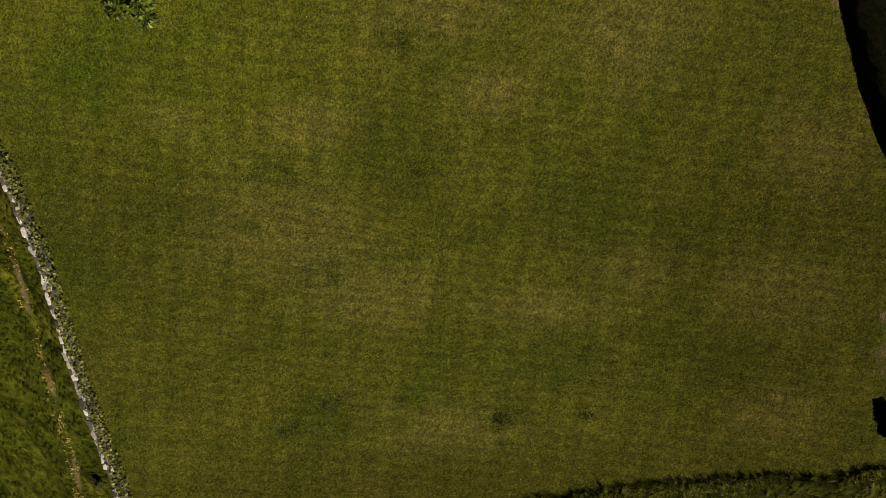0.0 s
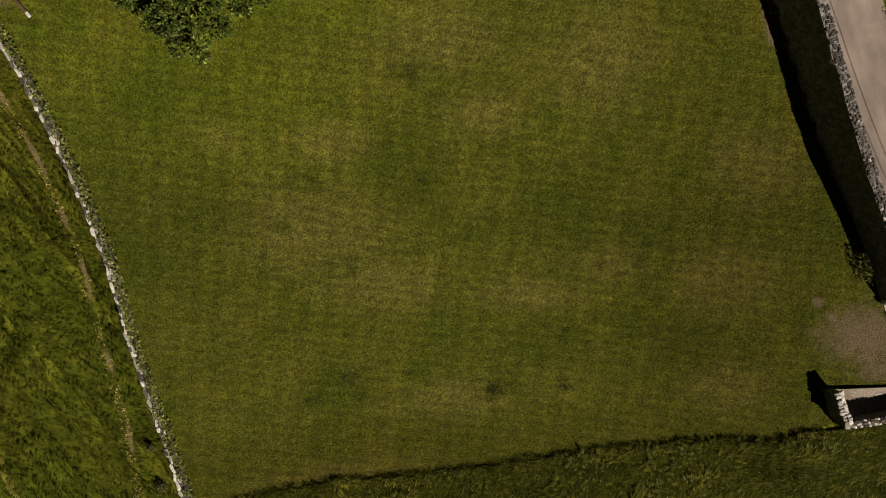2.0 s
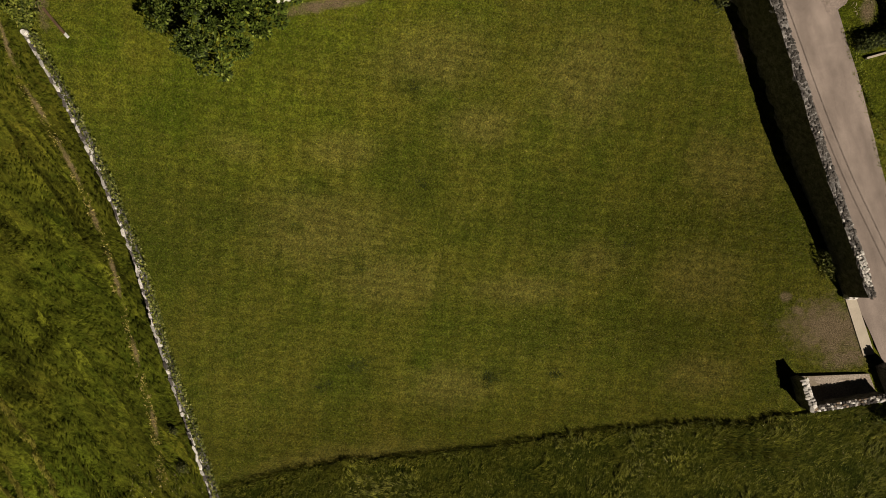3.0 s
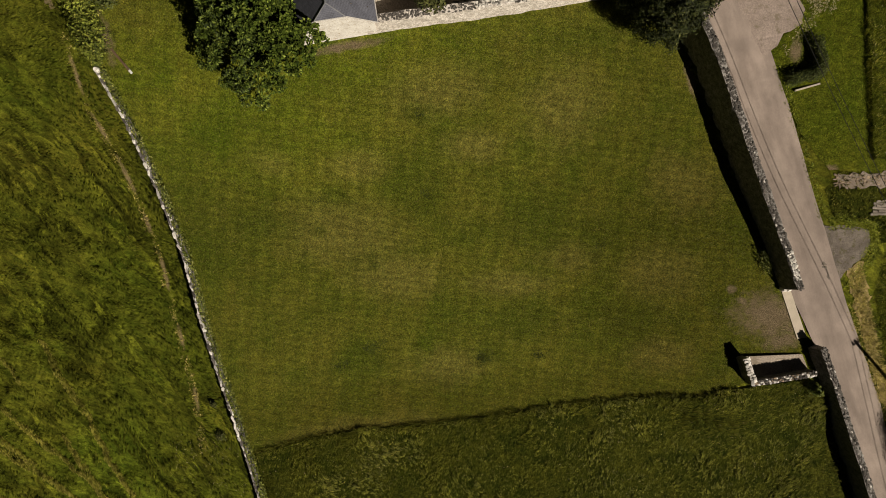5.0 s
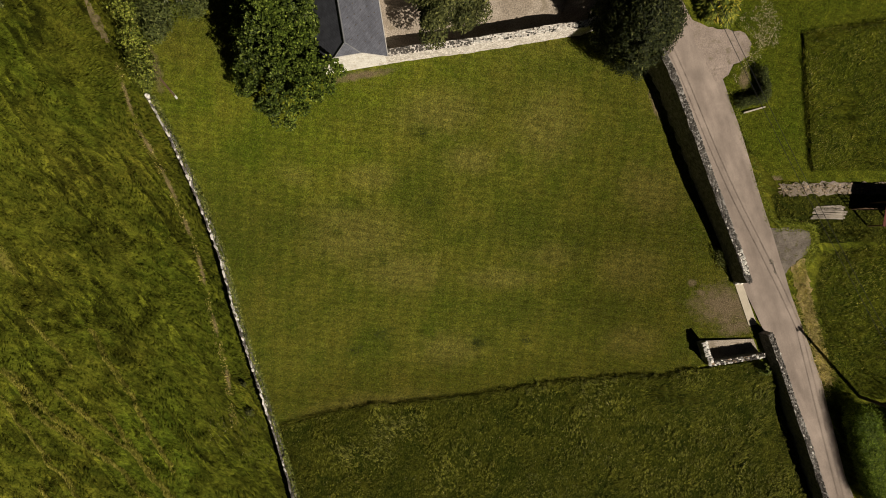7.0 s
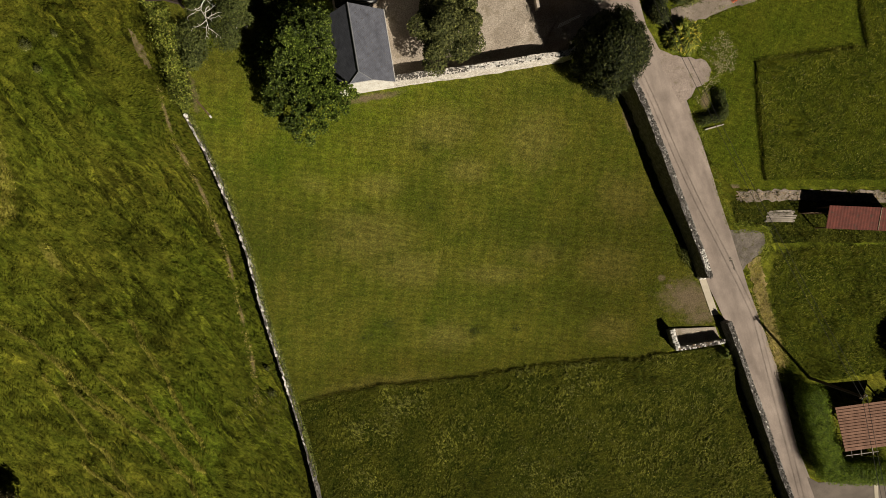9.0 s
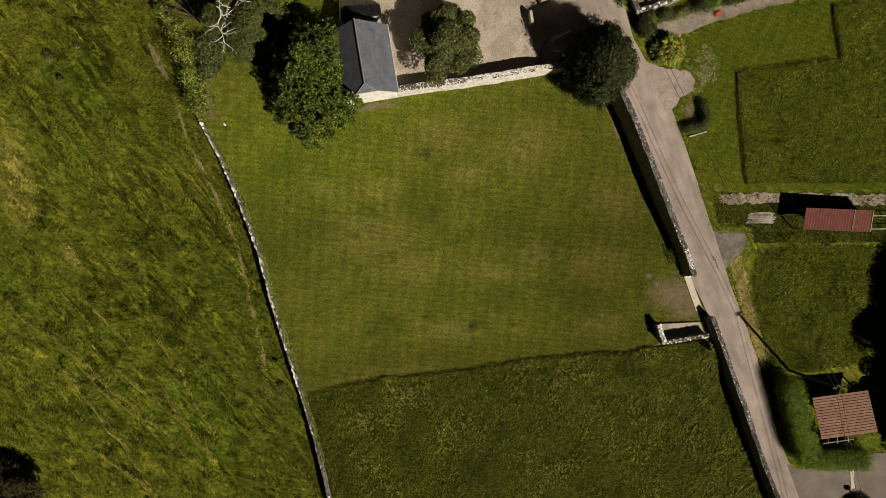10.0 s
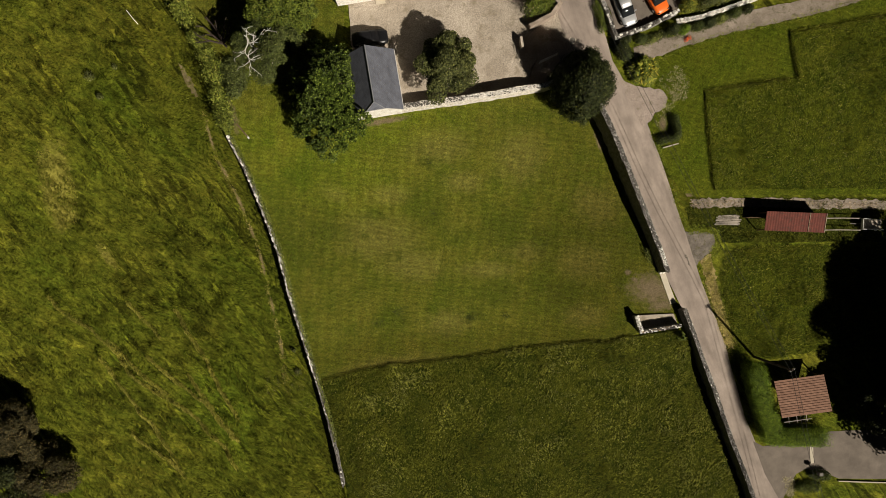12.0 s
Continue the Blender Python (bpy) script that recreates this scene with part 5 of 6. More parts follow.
bush("laurel_hedge", "tall clipped bright green laurel hedge round the carport", [(37.57, -15.27), (38.86, -19.04), (40.35, -23.70), (46.3, -23.75)], 2.2, 2.7, 0.16, 48000, L_LAUREL, 34, 0.04, "hedge", top_flat=True, shell=0.84)
bush("laurel_bush", "green shrubs on the gravel yard corner", [(9.44, 26.61), (11.55, 27.16), (11.83, 29.36), (9.82, 29.88)], 2.2, 2.6, 0.2, 5200, L_BRIGHT, 35, 0.25)
bush("roadside_shrub", "dark spreading shrub at the lane corner", [(20.0, 22.4), (20.6, 21.6)], 1.9, 1.7, 0.2, 3200, L_DARK, 36, 0.3)
bush("bank_shrub", "green shrubs along the parking wall", [(17.89, 24.25), (17.30, 27.21)], 1.2, 1.0, 0.16, 1500, L_BRIGHT, 37, 0.3)
bush("flower_bed", "mixed green border under the garden wall", [(22.33, 23.10), (25.66, 24.21), (29.56, 25.08), (33.01, 26.27)], 1.5, 0.5, 0.15, 3600, L_OLIVE, 38, 0.4)
tree("thicket_tree", "olive-brown scrubby tree on the low slope", -59.00, -24.50, 6.5, 4.4, 3.2, 0.26, 700, 34, 1.3, L_BROWN, M_BARK, 39, 0.2, low=-0.8)
tree("thicket_tree", "olive-brown scrubby tree on the low slope", -55.50, -31.50, 6.0, 4.6, 3.0, 0.26, 700, 34, 1.3, L_BROWN, M_BARK, 46, 0.2, low=-0.8)
tree("thicket_tree", "dark scrubby tree on the low slope", -61.00, -32.00, 8.0, 4.6, 4.0, 0.26, 600, 34, 1.4, L_DARK, M_BARK, 47, 0.22, low=-0.8)
bush("wayside_shrub", "dark scruffy shrub by the drive", [(46.20, -29.25), (48.18, -29.35)], 1.3, 1.1, 0.16, 1900, L_BOX, 40, 0.35)
bush("wayside_shrub", "low olive-green shrub by the drive", [(44.81, -30.94), (47.39, -30.94)], 1.7, 0.8, 0.18, 1900, L_BRIGHT, 43, 0.35)
bush("wall_foot_shrub", "small grey-leaved plant at the wall foot", [(24.15, -0.5), (24.85, -2.1)], 0.9, 0.9, 0.2, 300, L_IVY, 41, 0.3, ratio=0.25, stems=False)
bush("fern", "green fern growing from the wall", [(28.74, -10.83), (28.93, -11.42)], 1.0, 1.3, 0.3, 260, L_BRIGHT, 42, 0.3, stems=False)

# big trees east of the drive, mostly past the view, whose shade falls over the meadow
tree("tall_oak", "tall dark oak beyond the carport", 60.96, -18.34, 17, 7.0, 7.5, 0.55, 420, 46, 2.0, L_DARK, M_BARK, 51, 0.45, low=-0.9)
tree("tall_oak", "tall dark oak beyond the shed", 59.4, -10.8, 15.5, 7.4, 7.2, 0.55, 420, 60, 1.9, L_DARK, M_BARK, 52, 0.4, low=-0.9)
tree("tall_oak", "tall dark oak beside the drive", 60.46, -26.27, 15, 6.6, 6.8, 0.55, 420, 42, 1.9, L_DARK, M_BARK, 54, 0.4, low=-0.9)
tree("tall_oak", "dark oak between the carport and the wood", 58.48, -19.83, 12.5, 5.4, 5.6, 0.5, 420, 40, 1.7, L_DARK, M_BARK, 55, 0.35, low=-0.9)
tree("low_oak", "dark leafy tree beside the drive", 53.14, -19.63, 7.0, 3.6, 3.4, 0.26, 800, 28, 1.2, L_DARK, M_BARK, 53, 0.22, low=-0.7)


def spiky_plant(x, y):
    """A yellow-green clump of long arching leaves."""
    t = thing("yucca", "yellow-green spiky yucca clump beside the lane", "plant")
    t.location = (x, y, gz(x, y))
    r = random.Random(4)
    v, f = [], []
    for head in range(44):
        b, q = r.uniform(0, 6.28), math.sqrt(r.uniform(0, 1))
        c = Vector((1.35 * q * math.cos(b), 1.35 * q * math.sin(b), 0.5 + 1.2 * (1 - q * q) + r.uniform(-0.1, 0.2)))
        for k in range(44):
            a, up = r.uniform(0, 6.28), r.uniform(-0.25, 1.0)
            d = Vector((math.cos(a), math.sin(a), up)).normalized()
            s = d.cross(Vector((0, 0, 1))).normalized() * 0.06
            ln = r.uniform(0.5, 0.85)
            i = len(v)
            v += [c - s, c + s, c + d * ln * 0.6 + s, c + d * ln * 0.6 - s, c + d * ln + Vector((0, 0, -0.2))]
            f += [(i, i + 1, i + 2, i + 3), (i + 3, i + 2, i + 4)]
    soup("foliage", v, f, L_YELLOW, t)
    bm = bmesh.new()
    tube(bm, [(0, 0, -0.1), (0.05, 0, 0.6), (0, 0.05, 1.2)], [0.14, 0.11, 0.08], 7)
    part("stem", bm, M_BARK, t)


spiky_plant(22.75, 19.8)


# ---- sheds, carport, cars ----
def sheet_shed():
    """An open shed with a corrugated lean-to roof on posts."""
    t = thing("iron_roofed_shed", "open shed with a rusty red corrugated iron roof on posts", "shed")
    x0, y0, turn = 41.09, 2.53, radians(-2.5)
    z0 = gz(x0, y0)
    t.location = (x0, y0, z0)
    t.rotation_euler = (0, 0, turn)
    w, d = 3.55, 1.12
    bm = bmesh.new()
    n = 94
    rows = []
    for i in range(n + 1):
        x = -w + 2 * w * i / n
        dz = 0.013 * math.sin(i * math.pi / 2 * 1.0)
        rows.append([bm.verts.new((x, -d, 2.0 + dz)), bm.verts.new((x, d, 2.45 + dz)), bm.verts.new((x, d, 2.41 + dz)), bm.verts.new((x, -d, 1.96 + dz))])
    for a, b in zip(rows, rows[1:]):
        for k in range(4):
            bm.faces.new((a[k], b[k], b[(k + 1) % 4], a[(k + 1) % 4]))
    bm.faces.new(rows[0])
    bm.faces.new(list(reversed(rows[-1])))
    bmesh.ops.recalc_face_normals(bm, faces=bm.faces[:])
    part("roof", bm, M_RUST, t, "rusty red corrugated roof")
    for x in (1.55, 3.48):
        bm = bmesh.new()
        box(bm, Matrix.Translation((x, 0, 2.275)) @ Matrix.Rotation(math.atan2(0.45, 2 * d), 4, "X"), (0.07, 2 * d, 0.02))
        part("roof_strip", bm, M_STONE_B, t, "pale translucent roof strip")
    for x in (-3.4, -1.1, 1.2, 3.4):
        for y in (-1.0, 1.0):
            box_part("post", Matrix.Translation((x, y, 0.95 + 0.1 * (y > 0))), (0.12, 0.12, 2.1 + 0.2 * (y > 0)), M_TIMBER, t)
    for y, z in ((-1.0, 1.9), (1.0, 2.3)):
        box_part("beam", Matrix.Translation((0, y, z)), (2 * w - 0.1, 0.1, 0.12), M_TIMBER, t)
    for z in (0.5, 0.9, 1.3, 1.7):
        box_part("rail", Matrix.Translation((-4.3, 0.4, z)), (1.7, 0.06, 0.08), M_TIMBER, t)
    for k in range(4):
        box_part("slat", Matrix.Translation((-5.1 + 0.5 * k, 0.4, 1.0)), (0.07, 0.06, 2.0), M_TIMBER, t)
    box_part("back_panel", Matrix.Translation((0.2, 1.02, 1.1)), (6.6, 0.05, 2.0), M_TIMBER, t)


sheet_shed()


def board_stack():
    t = thing("board_stack", "stack of weathered grey boards on the rough grass", "timber stack")
    x0, y0 = 34.06, 2.87
    t.location = (x0, y0, gz(x0, y0))
    r = random.Random(8)
    for k in range(3):
        for i in range(6):
            box_part("board", pose(r.uniform(-0.15, 0.15), -0.5 + 0.2 * i + r.uniform(-0.03, 0.03), 0.06 + 0.07 * k, 0, 0, r.uniform(-3, 3)), (2.7 + r.uniform(-0.6, 0.4), 0.16, 0.05), M_WOOD, t, 0.006)


board_stack()

# row of loose field stones at the meadow edge
row = thing("stone_row", "tumbled brown field stones along the meadow", "stone wall")
rr = random.Random(12)
for p, d, s in along([(29.41, 4.91), (34.23, 5.04), (41.61, 4.85), (51.53, 4.56)], 0.4):
    for k in range(5):
        x, y = p.x + rr.uniform(-0.25, 0.25), p.y + rr.triangular(-0.6, 0.5, 0)
        stone(row, STONES_BROWN, x, y, gz(x, y) + 0.05, (rr.uniform(0.08, 0.30), rr.uniform(0.07, 0.2), rr.uniform(0.06, 0.2)), rr.uniform(-0.5, 0.5), rr)

for y in (1.6, 3.0):
    z = gz(48, y)
    rail = thing("rail_fence", "white-grey pole rail on short posts", "fence", "rails beside the shed")
    bm = bmesh.new()
    tube(bm, [(44.8, y, z + 0.75), (47.0, y + 0.03, z + 0.78), (49.6, y - 0.02, z + 0.75)], [0.06, 0.055, 0.05], 7)
    part("pole", bm, M_WOOD, rail)
    for x in (45.0, 47.1, 49.4):
        box_part("post", Matrix.Translation((x, y, z + 0.35)), (0.09, 0.09, 0.8), M_WOOD, rail)


def carport():
    t = thing("carport", "open carport with a brown tiled roof", "carport")
    x0, y0, turn = 43.13, -18.39, radians(7.5)
    z0 = gz(x0, y0)
    t.location = (x0, y0, z0)
    t.rotation_euler = (0, 0, turn)
    w, d = 3.05, 2.14
    n, m = 15, 28
    v, f = [], []
    for j in range(n):
        ya, yb = d - 2 * d * j / n, d - 2 * d * (j + 1) / n - 0.04
        za, zb = 2.45 + 0.75 * j / n + 0.045, 2.45 + 0.75 * (j + 1) / n
        for i in range(m):
            xa, xb = -w + 2 * w * i / m, -w + 2 * w * (i + 1) / m - 0.002
            xm = (xa + xb) / 2
            k = len(v)
            v += [(xa, ya, za), (xm, ya, za + 0.004), (xb, ya, za), (xb, yb, zb), (xm, yb, zb + 0.004), (xa, yb, zb), (xa, ya, za - 0.08), (xm, ya, za - 0.07), (xb, ya, za - 0.08)]
            f += [(k, k + 5, k + 4, k + 1), (k + 1, k + 4, k + 3, k + 2), (k + 6, k, k + 1, k + 7), (k + 7, k + 1, k + 2, k + 8)]
    roof = soup("roof", v, f, M_TILE, t)
    roof["label"] = "brown tiles in rows"
    bm = bmesh.new()
    box(bm, Matrix.Translation((0, 0, 2.74)) @ Matrix.Rotation(-math.atan2(0.75, 2 * d), 4, "X"), (2 * w - 0.1, 2 * d, 0.06))
    part("roof_deck", bm, M_TIMBER, t)
    for x in (-2.8, 0, 2.8):
        for y in (-1.95, 1.95):
            box_part("post", Matrix.Translation((x, y, 1.15 + 0.2 * (y < 0))), (0.14, 0.14, 2.3 + 0.5 * (y < 0)), M_TIMBER, t)
    for y in (-1.95, 1.95):
        box_part("beam", Matrix.Translation((0, y, 2.3 + 0.6 * (y < 0))), (5.9, 0.14, 0.16), M_TIMBER, t)
    for x in (-1.4, -0.4, 0.8):
        box_part("trellis_bar", Matrix.Translation((x, -2.9, 1.5)), (0.06, 1.3, 0.06), M_WOOD, t)
    box_part("trellis_bar", Matrix.Translation((-0.3, -3.3, 1.5)), (3.4, 0.06, 0.06), M_WOOD, t)


carport()


def car(name, label, x, y, heading, paint, cover=False):
    """A small hatchback: lofted body, cabin glass, wheels and lamps."""
    t = thing(name, label, "car")
    t.location = (x, y, gz(x, y) + 0.05)
    t.rotation_euler = (0, 0, heading)
    secs = [(-2.0, 0.66, 0.45, 0.72), (-1.85, 0.78, 0.28, 0.86), (-1.2, 0.85, 0.25, 0.92), (0.0, 0.87, 0.24, 0.93), (0.9, 0.86, 0.24, 0.90), (1.6, 0.82, 0.25, 0.80), (1.95, 0.70, 0.32, 0.66), (2.06, 0.55, 0.42, 0.56)]
    def loft(bm, rows):
        rings = []
        for px, hw, zl, zh in rows:
            rings.append([bm.verts.new(c) for c in ((px, -hw, zl), (px, -hw * 1.02, (zl + zh) / 2), (px, -hw * 0.94, zh - 0.04), (px, -hw * 0.6, zh + 0.01), (px, hw * 0.6, zh + 0.01), (px, hw * 0.94, zh - 0.04), (px, hw * 1.02, (zl + zh) / 2), (px, hw, zl))])
        for a, b in zip(rings, rings[1:]):
            for k in range(8):
                bm.faces.new((a[k], b[k], b[(k + 1) % 8], a[(k + 1) % 8]))
        bm.faces.new(rings[0])
        bm.faces.new(list(reversed(rings[-1])))
        bmesh.ops.recalc_face_normals(bm, faces=bm.faces[:])
    bm = bmesh.new()
    loft(bm, secs)
    part("body", bm, paint, t, smooth=True)
    bm = bmesh.new()
    loft(bm, [(-1.85, 0.70, 0.80, 0.95), (-1.45, 0.70, 0.80, 1.34), (-0.6, 0.70, 0.80, 1.45), (0.25, 0.70, 0.80, 1.40), (1.05, 0.72, 0.80, 0.92)])
    part("cabin_glass", bm, M_DARKGLASS if not cover else paint, t, "" if cover else "dark windows", smooth=True)
    bm = bmesh.new()
    loft(bm, [(-1.42, 0.64, 1.20, 1.37), (-0.6, 0.66, 1.25, 1.475), (0.2, 0.64, 1.25, 1.425)])
    part("roof_panel", bm, paint, t, smooth=True)
    for wx in (-1.25, 1.3):
        for s in (-1, 1):
            bm = bmesh.new()
            bmesh.ops.create_cone(bm, cap_ends=True, segments=18, radius1=0.31, radius2=0.31, depth=0.2, matrix=Matrix.Translation((wx, s * 0.78, 0.28)) @ Matrix.Rotation(math.pi / 2, 4, "X"))
            wh = part("wheel", bm, M_BLACK, t, "black tyre")
            bm = bmesh.new()
            bmesh.ops.create_cone(bm, cap_ends=True, segments=14, radius1=0.19, radius2=0.17, depth=0.03, matrix=Matrix.Translation((wx, s * 0.885, 0.28)) @ Matrix.Rotation(math.pi / 2, 4, "X"))
            part("rim", bm, M_CHROME, wh)
    if not cover:
        for s in (-1, 1):
            box_part("headlight", Matrix.Translation((1.88, s * 0.58, 0.62)), (0.22, 0.26, 0.12), M_CHROME, t, 0.03)
            box_part("mirror", Matrix.Translation((0.75, s * 0.93, 0.92)), (0.12, 0.16, 0.11), paint, t, 0.03)
            box_part("tail_light", Matrix.Translation((-1.95, s * 0.62, 0.75)), (0.1, 0.2, 0.14), M_RUST, t, 0.03)
    return t


car("silver_car", "silver hatchback parked behind the stone wall", 20.40, 26.69, radians(-68), M_SILVER)
car("orange_car", "bright orange car parked behind the stone wall", 23.91, 28.09, radians(-60), M_ORANGE)
car("black_car", "black car under a glossy cover beside the barn", -8.49, 23.69, radians(8), M_TARP, True)

# parking terrace walls
PARK = wall_run("wall_parking", [(16.81, 29.31), (18.19, 26.47), (19.44, 23.36), (23.66, 24.98), (26.44, 26.34)], 0.45, 0.9, M_STONE, "low rubble wall round the parking bay", 0.03, seed=8)
coping(PARK, [(18.19, 26.47), (19.44, 23.36), (23.66, 24.98), (26.44, 26.34)], 0.92, 0.46, 0.32, STONES_GREY, 28, 120, rows=2, pale=0.35)
GARDEN = wall_run("wall_garden", [(26.63, 25.37), (29.46, 25.86), (34.75, 27.70), (41.14, 30.36)], 0.45, 0.6, M_LIME, "low pale garden wall", 0.03, seed=9)
coping(GARDEN, [(26.63, 25.37), (29.46, 25.86), (34.75, 27.70)], 0.62, 0.46, 0.34, STONES_PALE, 29, 90, rows=2)
sheet("pavement_parking", [(17.49, 28.85), (18.89, 26.60), (19.80, 23.76), (23.62, 25.27), (26.73, 26.83), (31.16, 30.18), (31.15, 38.95), (16.33, 38.44)], M_DRIVE, 0.07, 0.6, 0.0, label="grey parking bay", category="pavement", seed=20)
wall_run("wall_entry", [(9.63, 24.68), (12.12, 25.80), (13.08, 27.13)], 0.4, 1.2, M_ENTRY, "low rendered wall beside the yard entrance", 0.0, seed=10)


def gate_leaf(x, y, turn, label, w=2.2):
    t = thing("gate", label, "gate")
    t.location = (x, y, gz(x, y))
    t.rotation_euler = (0, 0, turn)
    for z in (0.25, 0.75, 1.25):
        box_part("rail", Matrix.Translation((w / 2, 0, z)), (w, 0.05, 0.08), M_WPAINT, t)
    for k in range(9):
        box_part("bar", Matrix.Translation((0.06 + (w - 0.12) * k / 8, 0, 0.75)), (0.04, 0.04, 1.3), M_WPAINT, t, 0.005)


gate_leaf(10.79, 20.72, radians(24), "white barred gate standing open at the yard")
post = thing("gate_post", "square timber gate post at the yard entrance", "post")
box_part("shaft", Matrix.Translation((8.8, 23.05, gz(8.8, 23.05) + 0.5)) @ Matrix.Rotation(radians(9), 4, "Z"), (0.28, 1.2, 1.1), M_WOOD, post)

mh = thing("manhole_cover", "round cast-iron manhole cover in the lane", "manhole cover")
mz = gz(14.57, 23.19) + 0.05
bm = bmesh.new()
bmesh.ops.create_cone(bm, cap_ends=True, segments=28, radius1=0.42, radius2=0.42, depth=0.03, matrix=Matrix.Translation((14.57, 23.19, mz)))
part("rim", bm, M_CONC, mh)
bm = bmesh.new()
bmesh.ops.create_cone(bm, cap_ends=True, segments=28, radius1=0.33, radius2=0.33, depth=0.04, matrix=Matrix.Translation((14.57, 23.19, mz + 0.004)))
part("lid", bm, M_IRON, mh)


def trailer(x, y):
    t = thing("garden_trailer", "small white flatbed trailer beside the rails", "trailer")
    t.location = (x, y, gz(x, y))
    t.rotation_euler = (0, 0, radians(-3))
    box_part("bed", Matrix.Translation((0.6, 0, 0.7)), (2.4, 1.2, 0.1), M_WOOD, t, 0.02)
    for sy in (-0.62, 0.62):
        box_part("side_board", Matrix.Translation((0.6, sy, 0.95)), (2.4, 0.05, 0.4), M_WPAINT, t)
        bm = bmesh.new()
        bmesh.ops.create_cone(bm, cap_ends=True, segments=16, radius1=0.33, radius2=0.33, depth=0.18, matrix=Matrix.Translation((0.3, sy * 1.2, 0.33)) @ Matrix.Rotation(math.pi / 2, 4, "X"))
        part("wheel", bm, M_BLACK, t)
    box_part("front_board", Matrix.Translation((-0.62, 0, 0.95)), (0.05, 1.2, 0.4), M_WPAINT, t)
    box_part("drawbar", Matrix.Translation((-1.2, 0, 0.55)), (1.3, 0.1, 0.1), M_IRON, t)


trailer(50.17, 2.28)


def mailbox(x, y):
    t = thing("mailbox", "dark mailbox on a post beside the drive", "mailbox")
    z = gz(x, y)
    box_part("post", Matrix.Translation((x, y, z + 0.6)), (0.12, 0.12, 1.3), M_TIMBER, t)
    box_part("case", Matrix.Translation((x, y, z + 1.4)), (0.5, 0.4, 0.4), M_IRON, t, 0.04)


mailbox(46.89, -28.85)
wall_run("wall_kerb", [(49.97, -30.24), (55.51, -30.43), (74.34, -30.73)], 0.12, 0.22, M_CONC, "low pale concrete kerb wall of the drive", 0.0, base_of=ground, seed=11, rough=0.01)
sheet("pavement_strip", [(45.95, -24.79), (46.35, -24.69), (46.75, -27.86), (46.35, -27.96)], M_CONC, 0.10, 0.8, 0.0, label="pale concrete channel across the drive", category="pavement", seed=21)
bush("border_shrub", "lime green rounded shrub in the border", [(25.66, 24.11), (26.15, 24.30)], 1.0, 0.8, 0.14, 700, L_HEDGE, 48, 0.2)
bush("border_shrub", "grey-green shrub in the border", [(23.52, 23.42), (24.50, 23.82)], 1.1, 0.8, 0.13, 900, L_IVY, 49, 0.2)
for (x, y), w, h, n, leaf, say, seed in (((25.95, 24.30), 1.3, 1.2, 1300, L_DARK, "dark green rounded shrub in the border", 150), ((27.25, 24.40), 1.2, 0.9, 1000, L_LAUREL, "bright green rounded shrub in the border", 151),
                                         ((28.85, 24.75), 1.1, 0.9, 800, L_BOX, "dark leafy shrub in the border", 152), ((30.05, 25.15), 1.2, 1.0, 900, L_DARK, "dark green rounded shrub in the border", 153),
                                         ((31.50, 25.65), 1.2, 0.8, 800, L_IVY, "grey-green shrub in the border", 154), ((33.10, 26.30), 1.3, 1.1, 1000, L_BOX, "dark leafy shrub in the border", 155),
                                         ((34.60, 26.75), 1.2, 0.9, 800, L_DARK, "dark green rounded shrub in the border", 156), ((22.40, 23.35), 1.0, 0.9, 800, L_BOX, "dark leafy shrub in the border", 157)):
    bush("border_shrub", say, [(x - 0.2, y), (x + 0.3, y + 0.15)], w, h + 0.35, 0.14, n + 300, leaf, seed, 0.25)
bush("corner_shrub", "tall dark shrubs under the parking wall", [(19.9, 23.1), (20.9, 23.4)], 1.1, 1.3, 0.18, 2600, L_DARK, 158, 0.35)
bush("flowering_plant", "orange-red flowers at the path edge", [(27.61, 23.43), (28.10, 23.62)], 0.6, 0.4, 0.12, 160, L_FLOWER, 43, 0.2, "flowers", stems=False)
bush("golden_shrub", "golden yellow rounded shrub in the garden border", [(27.51, 27.12), (27.90, 27.22)], 1.8, 1.5, 0.16, 1800, L_YELLOW, 44, 0.2)
bush("garden_shrub", "dark green garden shrubs behind the low wall", [(29.16, 27.22), (32.18, 28.48), (35.25, 29.77)], 1.8, 1.2, 0.18, 3600, L_OLIVE, 45, 0.3)


# ---- power line ----
POLE = Vector((38.37, -14.03, gz(38.37, -14.03)))
t = thing("power_pole", "wooden power pole with a white-insulated crossarm", "utility pole")
bm = bmesh.new()
tube(bm, [POLE - Vector((0, 0, 0.3)), POLE + Vector((0, 0, 4.5)), POLE + Vector((0, 0, 8.7))], [0.16, 0.14, 0.11], 10)
part("shaft", bm, M_DEAD, t)
ARM = radians(32)
arm_d = Vector((math.cos(ARM), math.sin(ARM), 0))
arm = box_part("crossarm", Matrix.Translation(POLE + Vector((0, 0, 8.4))) @ Matrix.Rotation(ARM, 4, "Z"), (0.7, 0.09, 0.09), M_TIMBER, t)
OFFS = (-0.24, 0.24)
for o in OFFS:
    bm = bmesh.new()
    q = POLE + arm_d * o + Vector((0, 0, 8.5))
    tube(bm, [q, q + Vector((0, 0, 0.12)), q + Vector((0, 0, 0.24))], [0.05, 0.08, 0.05], 8)
    part("insulator", bm, M_WPAINT, t)


